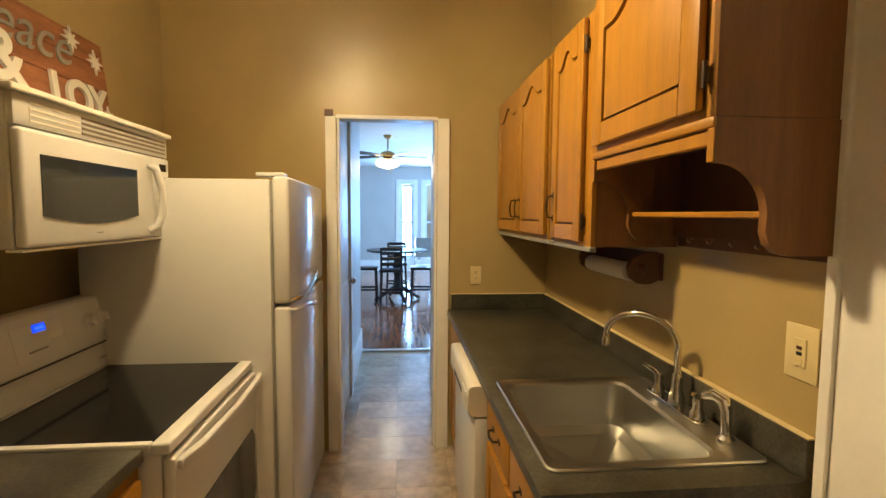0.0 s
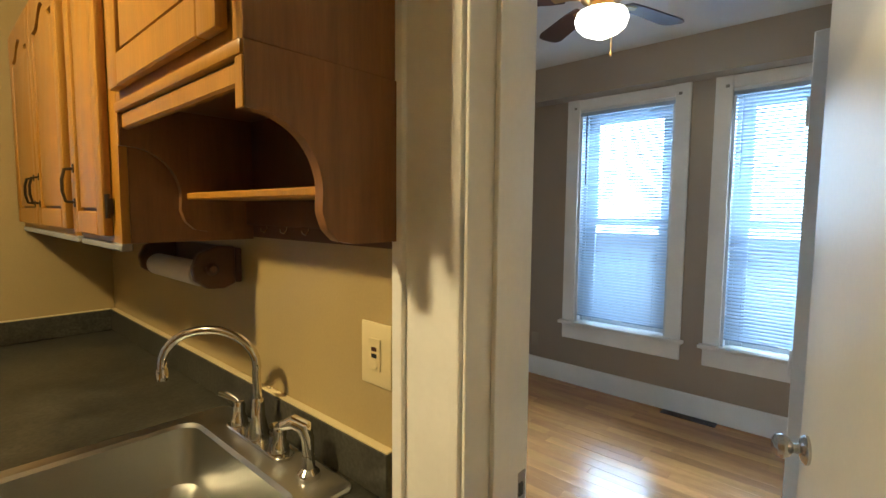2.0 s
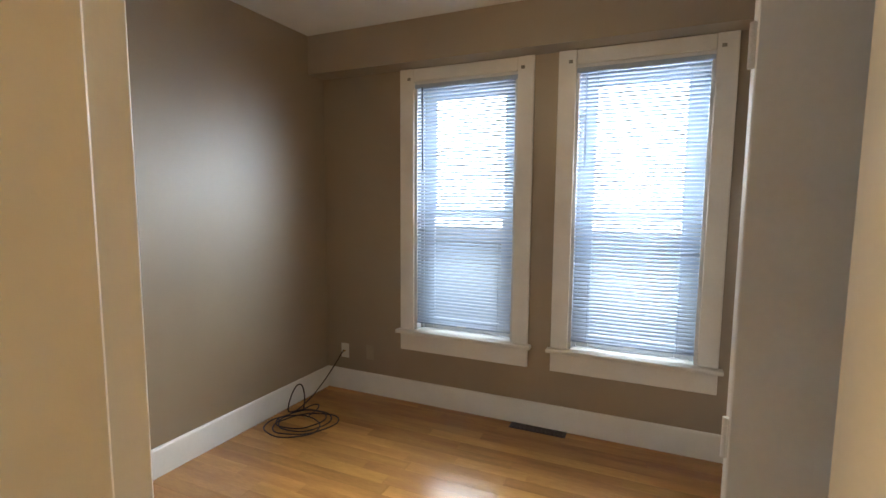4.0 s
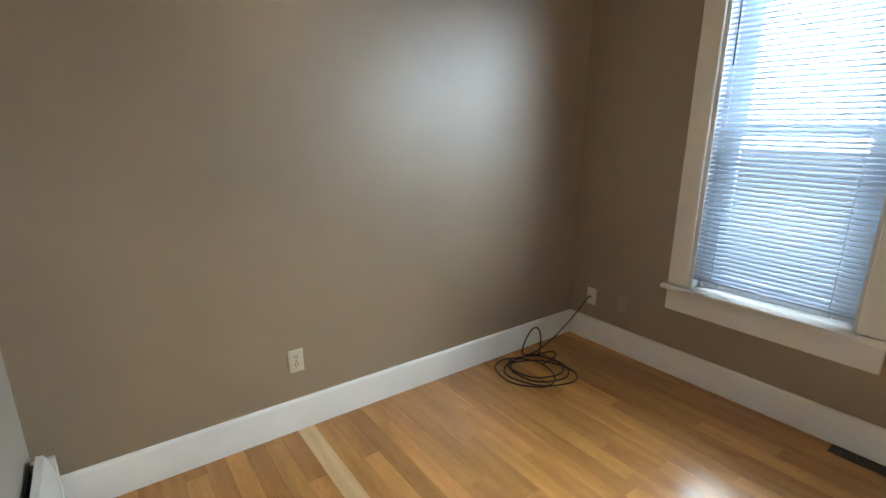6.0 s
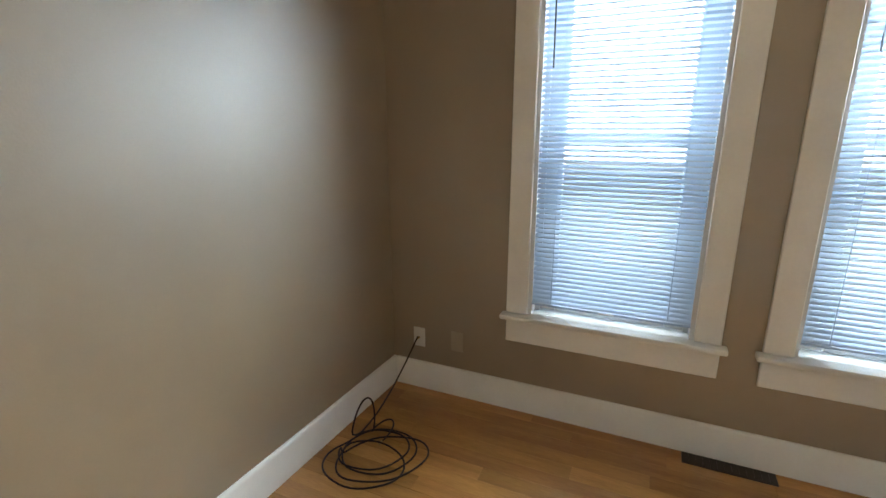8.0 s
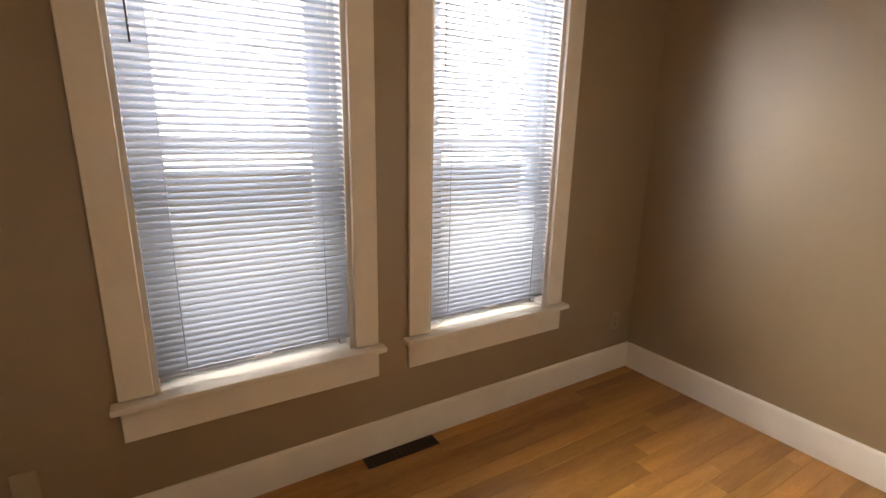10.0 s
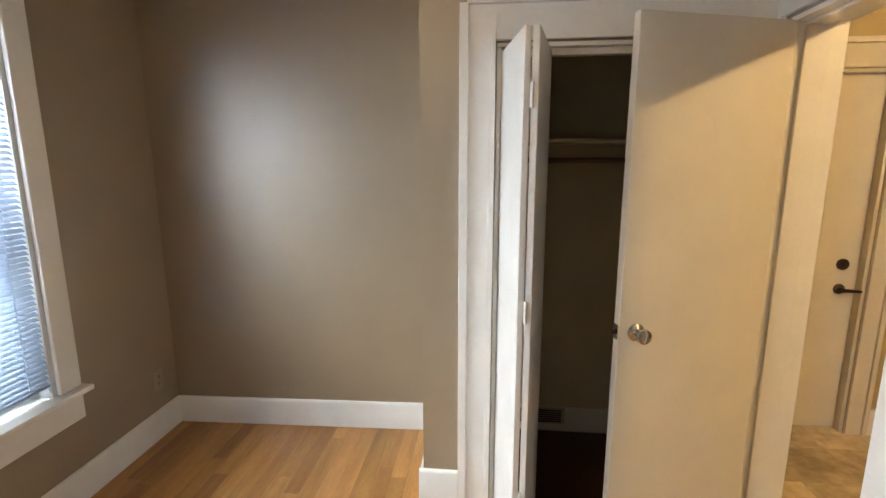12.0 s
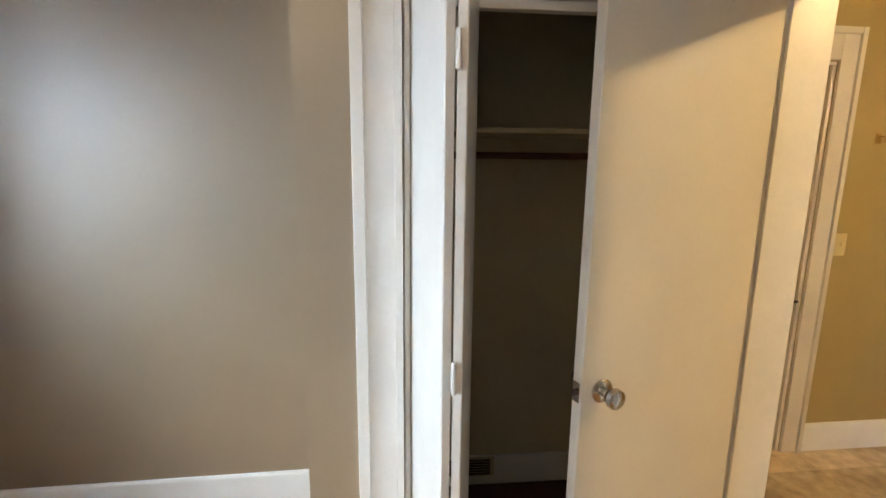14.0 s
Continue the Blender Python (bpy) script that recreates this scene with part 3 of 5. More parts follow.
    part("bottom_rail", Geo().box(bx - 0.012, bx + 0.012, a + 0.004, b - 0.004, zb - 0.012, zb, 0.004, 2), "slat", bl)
    part("hold_clip", Geo().box(bx - 0.020, bx - 0.0125, (a + b) / 2 - 0.035, (a + b) / 2 + 0.035, zb - 0.010, zb - 0.002, 0.002, 1), "platew", bl)
    zt = WZ1 - 0.06
    n = 70
    w2, tilt = 0.0125, radians(SLAT)
    g = Geo()
    pts = []
    for k in range(5):
        u = -1 + k * 0.5
        pts.append((u * w2, 0.0010 * (1 - u * u)))
    t = g.bm
    c, s = math.cos(tilt), math.sin(tilt)
    for off in (0.0, -0.0003):
        row = []
        for u, v in pts:
            X, Z = c * u - s * (v + off), s * u + c * (v + off)
            row.append((t.verts.new((X, a + 0.004, Z)), t.verts.new((X, b - 0.004, Z))))
        for p, q in zip(row, row[1:]):
            t.faces.new((p[0], q[0], q[1], p[1]))
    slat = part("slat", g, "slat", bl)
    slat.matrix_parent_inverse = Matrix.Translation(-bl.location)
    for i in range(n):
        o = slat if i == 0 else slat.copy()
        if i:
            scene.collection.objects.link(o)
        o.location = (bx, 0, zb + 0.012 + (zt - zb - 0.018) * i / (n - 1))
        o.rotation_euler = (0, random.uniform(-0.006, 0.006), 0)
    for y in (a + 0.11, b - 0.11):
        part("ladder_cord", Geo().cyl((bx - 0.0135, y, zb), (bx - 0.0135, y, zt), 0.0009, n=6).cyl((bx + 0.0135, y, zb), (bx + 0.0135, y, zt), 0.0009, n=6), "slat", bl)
    part("tilt_wand", Geo().cyl((bx - 0.024, b - 0.06, WZ1 - 0.05), (bx - 0.024, b - 0.065, WZ1 - 0.62), 0.0035, n=6), "darkg" if idx == 1 else "slat", bl)


for i, (a, b) in enumerate(WINS):
    window(i + 1, a, b)

for i, (a, b) in enumerate(DW):
    w = thing("window_%d" % (i + 3), (a, 12.4, 0.35), "tall narrow bright dining room window", "window", "dining room windows", "structure")
    part("casing", Geo().box(a - 0.11, a, 12.375, 12.399, 0.2, 2.42, 0.003, 1).box(b, b + 0.11, 12.375, 12.399, 0.2, 2.42, 0.003, 1).box(a, b, 12.375, 12.399, 2.3, 2.42, 0.003, 1).box(a, b, 12.36, 12.399, 0.30, 0.35, 0.003, 1), "trim", w)
    part("sash", Geo().box(a + 0.001, a + 0.05, 12.45, 12.49, 0.35, 2.3).box(b - 0.05, b - 0.001, 12.45, 12.49, 0.35, 2.3).box(a + 0.05, b - 0.05, 12.45, 12.49, 1.28, 1.33).box(a + 0.05, b - 0.05, 12.45, 12.49, 0.35, 0.42), "sash", w)
    part("pane", Geo().box(a + 0.05, b - 0.05, 12.468, 12.472, 0.42, 2.3), "glass", w).visible_shadow = False

# ---------------------------------------------------------------- bedroom door
ang = math.degrees(math.atan2(0.177, 0.575))
bd = thing("door_1", (WX + 0.012, 0.123, 0), "flat cream bedroom door standing open", "door", "", "structure")
DM = Matrix.Translation((WX + 0.012, 0.123, 0)) @ Matrix.Rotation(radians(ang), 4, "Z")
DL, DT = 0.602, 0.035
part("leaf", Geo().box(0.0, DL, -DT, 0, 0.008, 2.05, 0.002, 1).turn(DM), "door", bd)
kz, kx = 0.965, DL - 0.066
knob_prof = [(0.001, 0), (0.032, 0.0), (0.033, 0.006), (0.026, 0.012), (0.012, 0.016), (0.011, 0.028), (0.022, 0.036), (0.028, 0.048), (0.026, 0.060), (0.017, 0.066), (0.001, 0.067)]
part("door_knob", Geo().lathe((kx, 0.0003, kz), knob_prof, 28, (0, 1, 0)).turn(DM), "nickel", bd, "satin nickel door knob")
part("door_knob", Geo().lathe((kx, -DT - 0.0003, kz), knob_prof, 28, (0, -1, 0)).turn(DM), "nickel", bd, "satin nickel door knob")
part("latch_plate", Geo().box(DL + 0.0003, DL + 0.003, -DT + 0.005, -0.005, kz - 0.028, kz + 0.028, 0.001, 1).turn(DM), "nickel", bd)
part("latch_bolt", Geo().box(DL + 0.003, DL + 0.014, -DT + 0.012, -0.012, kz - 0.008, kz + 0.008, 0.002, 1).turn(DM), "bronze", bd)
for z in (0.22, 1.05, 1.84):
    part("hinge", Geo().cyl((-0.005, -DT + 0.006, z - 0.045), (-0.005, -DT + 0.006, z + 0.045), 0.0045, n=10).turn(DM), "trim", bd)

# closet bifold: two narrow leaves folded outwards
bf = thing("bifold_door", (COX1 - 0.03, CY, 0), "folded white bifold closet door", "door")
pv, fd, tr_ = Vector((1.200, CY - 0.04, 0)), Vector((1.132, 0.352, 0)), Vector((1.045, CY - 0.04, 0))
for nm, p, q in (("leaf", pv, fd), ("leaf", fd + Vector((-0.003, 0, 0)), tr_)):
    d = (q - p).to_2d()
    m = Matrix.Translation(p) @ Matrix.Rotation(math.atan2(d.y, d.x), 4, "Z")
    part(nm, Geo().box(0, d.length, -0.024, 0.0, 0.012, 2.0, 0.003, 1).turn(m), "trim", bf)
for z in (0.3, 1.05, 1.785):
    part("hinge", Geo().cyl((1.126, 0.360, z - 0.04), (1.126, 0.360, z + 0.04), 0.006, n=10).box(1.119, 1.134, 0.3545, 0.357, z - 0.038, z + 0.038), "trim", bf)

shelf = thing("closet_shelf", (0.86, -0.5, 1.62), "plain painted closet shelf", "shelf")
part("board", Geo().box(WX + 0.006, 1.443, -0.658, -0.33, 1.66, 1.678, 0.002, 1), "closet", shelf)
part("cleat", Geo().box(WX + 0.006, 1.443, -0.658, -0.64, 1.58, 1.659, 0.002, 1), "closet", shelf)
solo("closet_rod", Geo().tube([(WX + 0.006, -0.36, 1.585), (0.7, -0.36, 1.580), (1.1, -0.36, 1.580), (1.443, -0.36, 1.585)], 0.013, 10), "towelcup", "dark wooden closet rod under the shelf", "closet rod")
vr = thing("wall_register", (0.95, -0.64, 0.03), "small dark return grille on the closet wall", "vent")
part("frame", Geo().box(0.80, 1.12, -0.643, -0.638, 0.05, 0.15, 0.002, 1), "closet", vr)
for i in range(6):
    part("slat", Geo().box(0.82, 1.10, -0.637, -0.632, 0.062 + 0.014 * i, 0.069 + 0.014 * i), "vent", vr)

# ---------------------------------------------------------------- bedroom fittings
def outlet(name, at, face, material, label, sockets=True, category="outlet", w=0.072, h=0.116):
    """A wall plate; face is the direction it looks."""
    o = thing(name, at, label, category)
    turn = {"-y": 0, "-x": -90, "+y": 180, "+x": 90}[face]
    m = Matrix.Translation(at) @ Matrix.Rotation(radians(turn), 4, "Z")
    part("plate", Geo().box(-w / 2, w / 2, -0.006, -0.0005, -h / 2, h / 2, 0.003, 2).turn(m), material, o)
    if sockets:
        for dz in (0.02, -0.02):
            part("socket", Geo().cyl((0, -0.0062, dz), (0, -0.0085, dz), 0.0165, n=16).turn(m), material, o)
            for dx in (-0.006, 0.006):
                part("slot", Geo().box(dx - 0.0018, dx + 0.0018, -0.0094, -0.0086, dz - 0.002, dz + 0.009).turn(m), "black", o)
            part("slot", Geo().cyl((0, -0.0086, dz - 0.008), (0, -0.0094, dz - 0.008), 0.0022, n=8).turn(m), "black", o)
        part("screw", Geo().cyl((0, -0.0062, 0), (0, -0.008, 0), 0.003, n=8).turn(m), "nickel", o)
    return o


o = outlet("outlet", (1.181, NY, 0.365), "-y", "ivory", "ivory double outlet low on the taupe wall")
o.matrix_basis = NSKEW @ o.matrix_basis
cable_plate = outlet("cable_outlet", (EX, 2.69, 0.315), "-x", "platew", "white cable wall plate with a plugged-in cord", False, "wall plate")
part("jack", Geo().cyl((EX - 0.006, 2.69, 0.313), (EX - 0.022, 2.69, 0.313), 0.006, n=10), "brass", cable_plate)
outlet("blank_plate", (EX, 2.457, 0.328), "-x", "platet", "taupe painted blank wall plate", False, "wall plate")
outlet("outlet", (EX, -0.39, 0.34), "-x", "platet", "taupe painted outlet near the room corner", True)

reg = thing("floor_register", (3.07, 1.08, 0), "dark brown floor register along the baseboard", "vent")
part("frame", Geo().box(3.045, 3.125, 0.94, 1.31, 0.0005, 0.006, 0.002, 1), "vent", reg)
for i in range(12):
    y = 0.958 + i * 0.0282
    part("slat", Geo().box(3.056, 3.114, y, y + 0.012, 0.0062, 0.009), "vent", reg)

ht = thing("baseboard_heater", (WX + 0.03, 2.0, 0), "white metal baseboard heater along the wall", "heater")
part("back_panel", Geo().box(WX + 0.005, WX + 0.010, 1.35, 2.88, 0.03, 0.30, 0.001, 1), "black", ht)
part("cover", Geo().prism([(WX + 0.030, 0.06), (WX + 0.070, 0.06), (WX + 0.074, 0.24), (WX + 0.052, 0.325), (WX + 0.030, 0.330), (WX + 0.028, 0.322), (WX + 0.050, 0.315), (WX + 0.066, 0.24), (WX + 0.062, 0.068), (WX + 0.030, 0.068)], "y", 1.35, 2.855), "appl", ht)
part("end_cap", Geo().box(WX + 0.008, WX + 0.078, 2.856, 2.883, 0.02, 0.30, 0.003, 1), "appl", ht)
part("end_cap", Geo().box(WX + 0.008, WX + 0.078, 1.322, 1.349, 0.02, 0.30, 0.003, 1), "appl", ht)
part("fins", Geo().box(WX + 0.015, WX + 0.055, 1.36, 2.845, 0.09, 0.20), "greyp", ht)


def loop_path(cx, cy, rx, ry, turn, a0, a1, z0, z1, n=40, wob=0.02):
    out = []
    for k in range(n + 1):
        a = a0 + (a1 - a0) * k / n
        u = math.cos(a) * rx * (1 + wob * math.sin(3 * a + cx))
        v = math.sin(a) * ry * (1 + wob * math.cos(2 * a + cy))
        out.append((cx + u * math.cos(turn) - v * math.sin(turn), cy + u * math.sin(turn) + v * math.cos(turn), z0 + (z1 - z0) * k / n + 0.003 * math.sin(5 * a)))
    return out


def coil():
    """The cord from the wall plate down to the floor, round its loose loops, up one standing loop and out to the plug."""
    pts = []
    for k in range(12):
        f = k / 11
        pts.append((EX - 0.024 - 0.50 * f * (0.72 + 0.28 * f), 2.69 + 0.06 * f, 0.313 * (1 - f) ** 1.5 + 0.012 + 0.03 * math.sin(f * 3.1) * (1 - f)))
    t = radians(-52)
    pts += loop_path(2.545, 2.60, 0.175, 0.155, t, 2.2, 2.2 + 6.5, 0.010, 0.012)
    pts += loop_path(2.435, 2.615, 0.19, 0.15, t - 0.5, 2.4, 2.4 + 6.3, 0.016, 0.018)
    pts += loop_path(2.50, 2.555, 0.215, 0.145, t + 0.1, 2.5, 2.5 + 6.4, 0.020, 0.016)
    pts += loop_path(2.53, 2.62, 0.165, 0.135, t, 2.6, 2.6 + 5.9, 0.022, 0.026)
    x, y, z = pts[-1]
    for k in range(1, 24):
        a = math.pi * (1.12 * k / 23)
        w = (1 - math.cos(a)) / 2
        pts.append((x + 0.085 * w + 0.012 * math.sin(a), y - 0.075 * w - 0.03 * math.sin(a), z + max(0.0, 0.205 * math.sin(a))))
    x, y, z = pts[-1]
    for k in range(1, 16):
        a = 1.15 * math.pi * k / 15
        pts.append((x + 0.02 * k / 15 + 0.11 * math.sin(a), y - 0.055 * (1 - math.cos(a)) + 0.02 * k / 15, 0.020 + 0.012 * math.sin(a)))
    for _ in range(2):
        pts = [pts[0]] + [tuple((p[i] + 2 * q[i] + r[i]) / 4 for i in range(3)) for p, q, r in zip(pts, pts[1:], pts[2:])] + [pts[-1]]
    return pts


cord = thing("cable", (2.5, 2.55, 0), "loosely coiled dark brown cable on the wooden floor", "cable")
cp = coil()
part("cord", Geo().tube(cp, 0.0043, 8), "rope", cord)
e0, e1 = Vector(cp[-1]), Vector(cp[-1]) - Vector(cp[-2])
part("connector", Geo().cyl(e0, e0 + e1.normalized() * 0.022, 0.0055, n=10), "brass", cord, "brass screw connector")


def ceiling_fan(name, x, y, zc, drop, blades, radius, a0, bladem, metal, label, globe_r):
    f = thing(name, (x, y, zc), label, "ceiling fan")
    zh = zc - drop
    part("canopy", Geo().lathe((x, y, zc), [(0.001, -0.0005), (0.07, -0.0005), (0.068, -0.02), (0.045, -0.05), (0.02, -0.06), (0.001, -0.06)], 24), metal, f)
    part("downrod", Geo().cyl((x, y, zc - 0.06), (x, y, zh + 0.02), 0.012, n=12), metal, f)
    part("motor", Geo().lathe((x, y, zh), [(0.001, 0.03), (0.05, 0.028), (0.105, 0.0), (0.115, -0.03), (0.10, -0.065), (0.06, -0.085), (0.001, -0.085)], 28), metal, f)
    for k in range(blades):
        m = Matrix.Translation((x, y, zh - 0.055)) @ Matrix.Rotation(radians(a0 + 360 / blades * k), 4, "Z") @ Matrix.Rotation(radians(9), 4, "X")
        out = [(0.17, -0.045), (0.24, -0.058), (radius - 0.05, -0.070), (radius - 0.012, -0.055), (radius, -0.03), (radius, 0.03), (radius - 0.012, 0.055), (radius - 0.05, 0.070), (0.24, 0.058), (0.17, 0.045)]
        part("blade", Geo().prism(out, "z", -0.004, 0.004, 0.001).turn(m), bladem, f)
        part("bracket", Geo().prism([(0.08, -0.016), (0.15, -0.012), (0.22, -0.034), (0.245, 0.0), (0.22, 0.034), (0.15, 0.012), (0.08, 0.016)], "z", -0.010, -0.0045, 0.001).turn(m), metal, f)
    part("fitter", Geo().lathe((x, y, zh), [(0.001, -0.0855), (0.055, -0.0855), (0.062, -0.10), (globe_r * 0.62, -0.115), (0.001, -0.115)], 24), metal, f)
    r = globe_r
    part("shade", Geo().lathe((x, y, zh - 0.116), [(r * 0.6, 0.0), (r * 0.92, -0.016), (r, -0.045), (r * 0.93, -0.078), (r * 0.70, -0.105), (r * 0.35, -0.125), (0.012, -0.138), (0.001, -0.14)], 32), "globe", f, "glowing opal glass bowl shade")
    part("pull_chain", Geo().cyl((x + 0.05, y - 0.03, zh - 0.10), (x + 0.05, y - 0.03, zh - 0.30), 0.0016, n=6).lathe((x + 0.05, y - 0.03, zh - 0.33), [(0.001, 0.03), (0.005, 0.022), (0.006, 0.008), (0.001, 0)], 10), metal, f)
    return f


ceiling_fan("ceiling_fan", 1.665, 1.235, CEIL, 0.115, 5, 0.60, -16, "walnut", "brass", "dark-bladed brass ceiling fan with lit bowl", 0.125)

# ---------------------------------------------------------------- kitchen: wall cabinets
def arch_top(u0, u1, v, rise, n=14):
    """The cathedral curve from u0 to u1 at height v, rising in the middle."""
    out = []
    for k in range(n + 1):
        f = k / n
        s = abs(2 * f - 1)
        lift = rise * (0.5 + 0.5 * math.cos(math.pi * min(1.0, s / 0.72)))
        out.append((u0 + (u1 - u0) * f, v + lift))
    return out


def cabinet_door(parent, x, y0, y1, z0, z1, arch=True, pull_y=None, pull_z=None, fw=0.058, hinge_y=None):
    """A raised-panel oak door that faces -x, its back at x."""
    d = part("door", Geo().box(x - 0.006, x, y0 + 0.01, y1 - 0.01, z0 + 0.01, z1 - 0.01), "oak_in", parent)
    rise = min(0.055, (y1 - y0) * 0.16) if arch else 0
    a, b = y0 + fw, y1 - fw
    zt = z1 - fw - rise
    part("stile", Geo().box(x - 0.020, x - 0.0005, y0, y0 + fw, z0, z1, 0.004, 2), "oak", d)
    part("stile", Geo().box(x - 0.020, x - 0.0005, y1 - fw, y1, z0, z1, 0.004, 2), "oak", d)
    part("rail", Geo().box(x - 0.020, x - 0.0005, a, b, z0, z0 + fw, 0.003, 1), "oak", d)
    top = arch_top(a, b, zt, rise)
    part("rail", Geo().prism([(a, z1), *top, (b, z1)], "x", x - 0.020, x - 0.0005), "oak", d)
    i, j = 0.009, 0.034
    outer = [(a + i, z0 + fw + i), *[(u, v - i) for u, v in arch_top(a + i, b - i, zt, rise)], (b - i, z0 + fw + i)]
    inner = [(a + j, z0 + fw + j), *[(u, v - j) for u, v in arch_top(a + j, b - j, zt, rise)], (b - j, z0 + fw + j)]
    g = Geo()
    t = g.bm
    foot = [t.verts.new((x - 0.0065, u, v)) for u, v in outer]
    lo = [t.verts.new((x - 0.014, u, v)) for u, v in outer]
    hi = [t.verts.new((x - 0.019, u, v)) for u, v in inner]
    n = len(lo)
    for k in range(n):
        t.faces.new((foot[k], foot[(k + 1) % n], lo[(k + 1) % n], lo[k]))
        t.faces.new((lo[k], lo[(k + 1) % n], hi[(k + 1) % n], hi[k]))
    t.faces.new(hi)
    bmesh.ops.recalc_face_normals(t, faces=t.faces[:])
    part("panel", g, "oak", d)
    if pull_y is not None:
        zc = pull_z
        part("pull", Geo().tube([(x - 0.020, pull_y, zc - 0.045), (x - 0.040, pull_y, zc - 0.042), (x - 0.046, pull_y, zc - 0.015), (x - 0.046, pull_y, zc + 0.015), (x - 0.040, pull_y, zc + 0.042), (x - 0.020, pull_y, zc + 0.045)], 0.0042, 8)
             .box(x - 0.023, x - 0.0202, pull_y - 0.008, pull_y + 0.008, zc - 0.058, zc - 0.034, 0.001, 1).box(x - 0.023, x - 0.0202, pull_y - 0.008, pull_y + 0.008, zc + 0.034, zc + 0.058, 0.001, 1), "bronze", d, "dark bronze pull")
    if hinge_y is not None:
        for z in (z0 + 0.07, z1 - 0.09):
            part("hinge", Geo().cyl((x - 0.012, hinge_y, z - 0.028), (x - 0.012, hinge_y, z + 0.028), 0.0055, n=8).box(x - 0.016, x - 0.002, hinge_y - 0.006, hinge_y + 0.006, z - 0.018, z + 0.018, 0.002, 1), "bronze", d)
    return d


CX = -0.31
ZT, ZB = 2.20, 1.413
c1 = thing("wall_cabinet", (-0.15, 2.38, ZB), "honey oak wall cabinet with two arched doors", "cabinet", "kitchen wall cabinets")
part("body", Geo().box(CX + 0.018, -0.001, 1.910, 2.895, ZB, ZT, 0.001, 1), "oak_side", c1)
part("face_frame", Geo().box(CX, CX + 0.017, 1.910, 1.945, ZB, ZT).box(CX, CX + 0.017, 2.865, 2.895, ZB, ZT).box(CX, CX + 0.017, 1.945, 2.865, ZB, ZB + 0.03).box(CX, CX + 0.017, 1.945, 2.865, ZT - 0.03, ZT).box(CX, CX + 0.017, 2.36, 2.40, ZB + 0.03, ZT - 0.03), "oak", c1)
cabinet_door(c1, CX - 0.001, 2.385, 2.875, ZB + 0.02, ZT - 0.015, True, 2.43, ZB + 0.14)
cabinet_door(c1, CX - 0.001, 1.925, 2.375, ZB + 0.02, ZT - 0.015, True, 2.33, ZB + 0.14)
part("light_rail", Geo().box(CX - 0.004, CX + 0.022, 1.885, 2.895, ZB - 0.018, ZB - 0.0005, 0.003, 1), "greyp", c1)

c2 = thing("wall_cabinet", (-0.15, 1.65, ZB), "narrow honey oak wall cabinet with one arched door", "cabinet", "kitchen wall cabinets")
part("body", Geo().box(CX + 0.018, -0.001, 1.456, 1.830, ZB, ZT, 0.001, 1), "oak_side", c2)
part("face_frame", Geo().box(CX, CX + 0.017, 1.456, 1.53, ZB, ZT).box(CX, CX + 0.017, 1.80, 1.830, ZB, ZT).box(CX, CX + 0.017, 1.53, 1.80, ZB, ZB + 0.03).box(CX, CX + 0.017, 1.53, 1.80, ZT - 0.03, ZT), "oak", c2)
cabinet_door(c2, CX - 0.001, 1.515, 1.828, ZB + 0.015, ZT - 0.012, True, 1.795, ZB + 0.14, 0.058, 1.506)
part("light_rail", Geo().box(CX - 0.004, CX + 0.022, 1.456, 1.83, ZB - 0.018, ZB - 0.0005, 0.003, 1), "greyp", c2)
# black box paints the dark of the open gap; no such board there
part("gap_shade", Geo().box(CX + 0.012, -0.002, 1.832, 1.908, ZB + 0.002, ZT - 0.004), "black", c2, "black strip as the shade in the gap between the cabinets")

ZS = 1.725
c3 = thing("wall_cabinet", (-0.15, 1.15, ZS), "oak cabinet above the sink with a shelf niche", "cabinet", "kitchen wall cabinets")
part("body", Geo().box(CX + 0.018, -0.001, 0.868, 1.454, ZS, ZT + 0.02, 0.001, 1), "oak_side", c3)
part("face_frame", Geo().box(CX, CX + 0.017, 0.85, 0.885, ZS, ZT + 0.02).box(CX, CX + 0.017, 1.42, 1.454, ZS, ZT + 0.02).box(CX, CX + 0.017, 0.885, 1.42, ZS, ZS + 0.03).box(CX, CX + 0.017, 0.885, 1.42, ZT - 0.01, ZT + 0.02), "oak", c3)
cabinet_door(c3, CX - 0.001, 0.885, 1.425, ZS + 0.018, ZT + 0.012, True, None, None, 0.066, 0.872)
part("moulding", Geo().box(CX - 0.006, CX + 0.02, 0.846, 1.454, ZS - 0.022, ZS - 0.0005, 0.005, 2).box(CX + 0.004, CX + 0.02, 0.868, 1.436, ZS - 0.058, ZS - 0.0225, 0.004, 1), "oak", c3)


def bracket(y0, y1, top):
    prof = [(-0.002, top), (CX, top), (CX, 1.632)]
    for k in range(11):
        f = k / 10 * math.pi / 2
        prof.append((CX + 0.012 + 0.110 * math.sin(f), 1.632 - 0.110 * (1 - math.cos(f))))
    prof += [(-0.190, 1.49), (-0.180, 1.462), (-0.160, 1.443), (-0.130, 1.437), (-0.002, 1.437)]
    return Geo().prism(prof, "y", y0, y1)


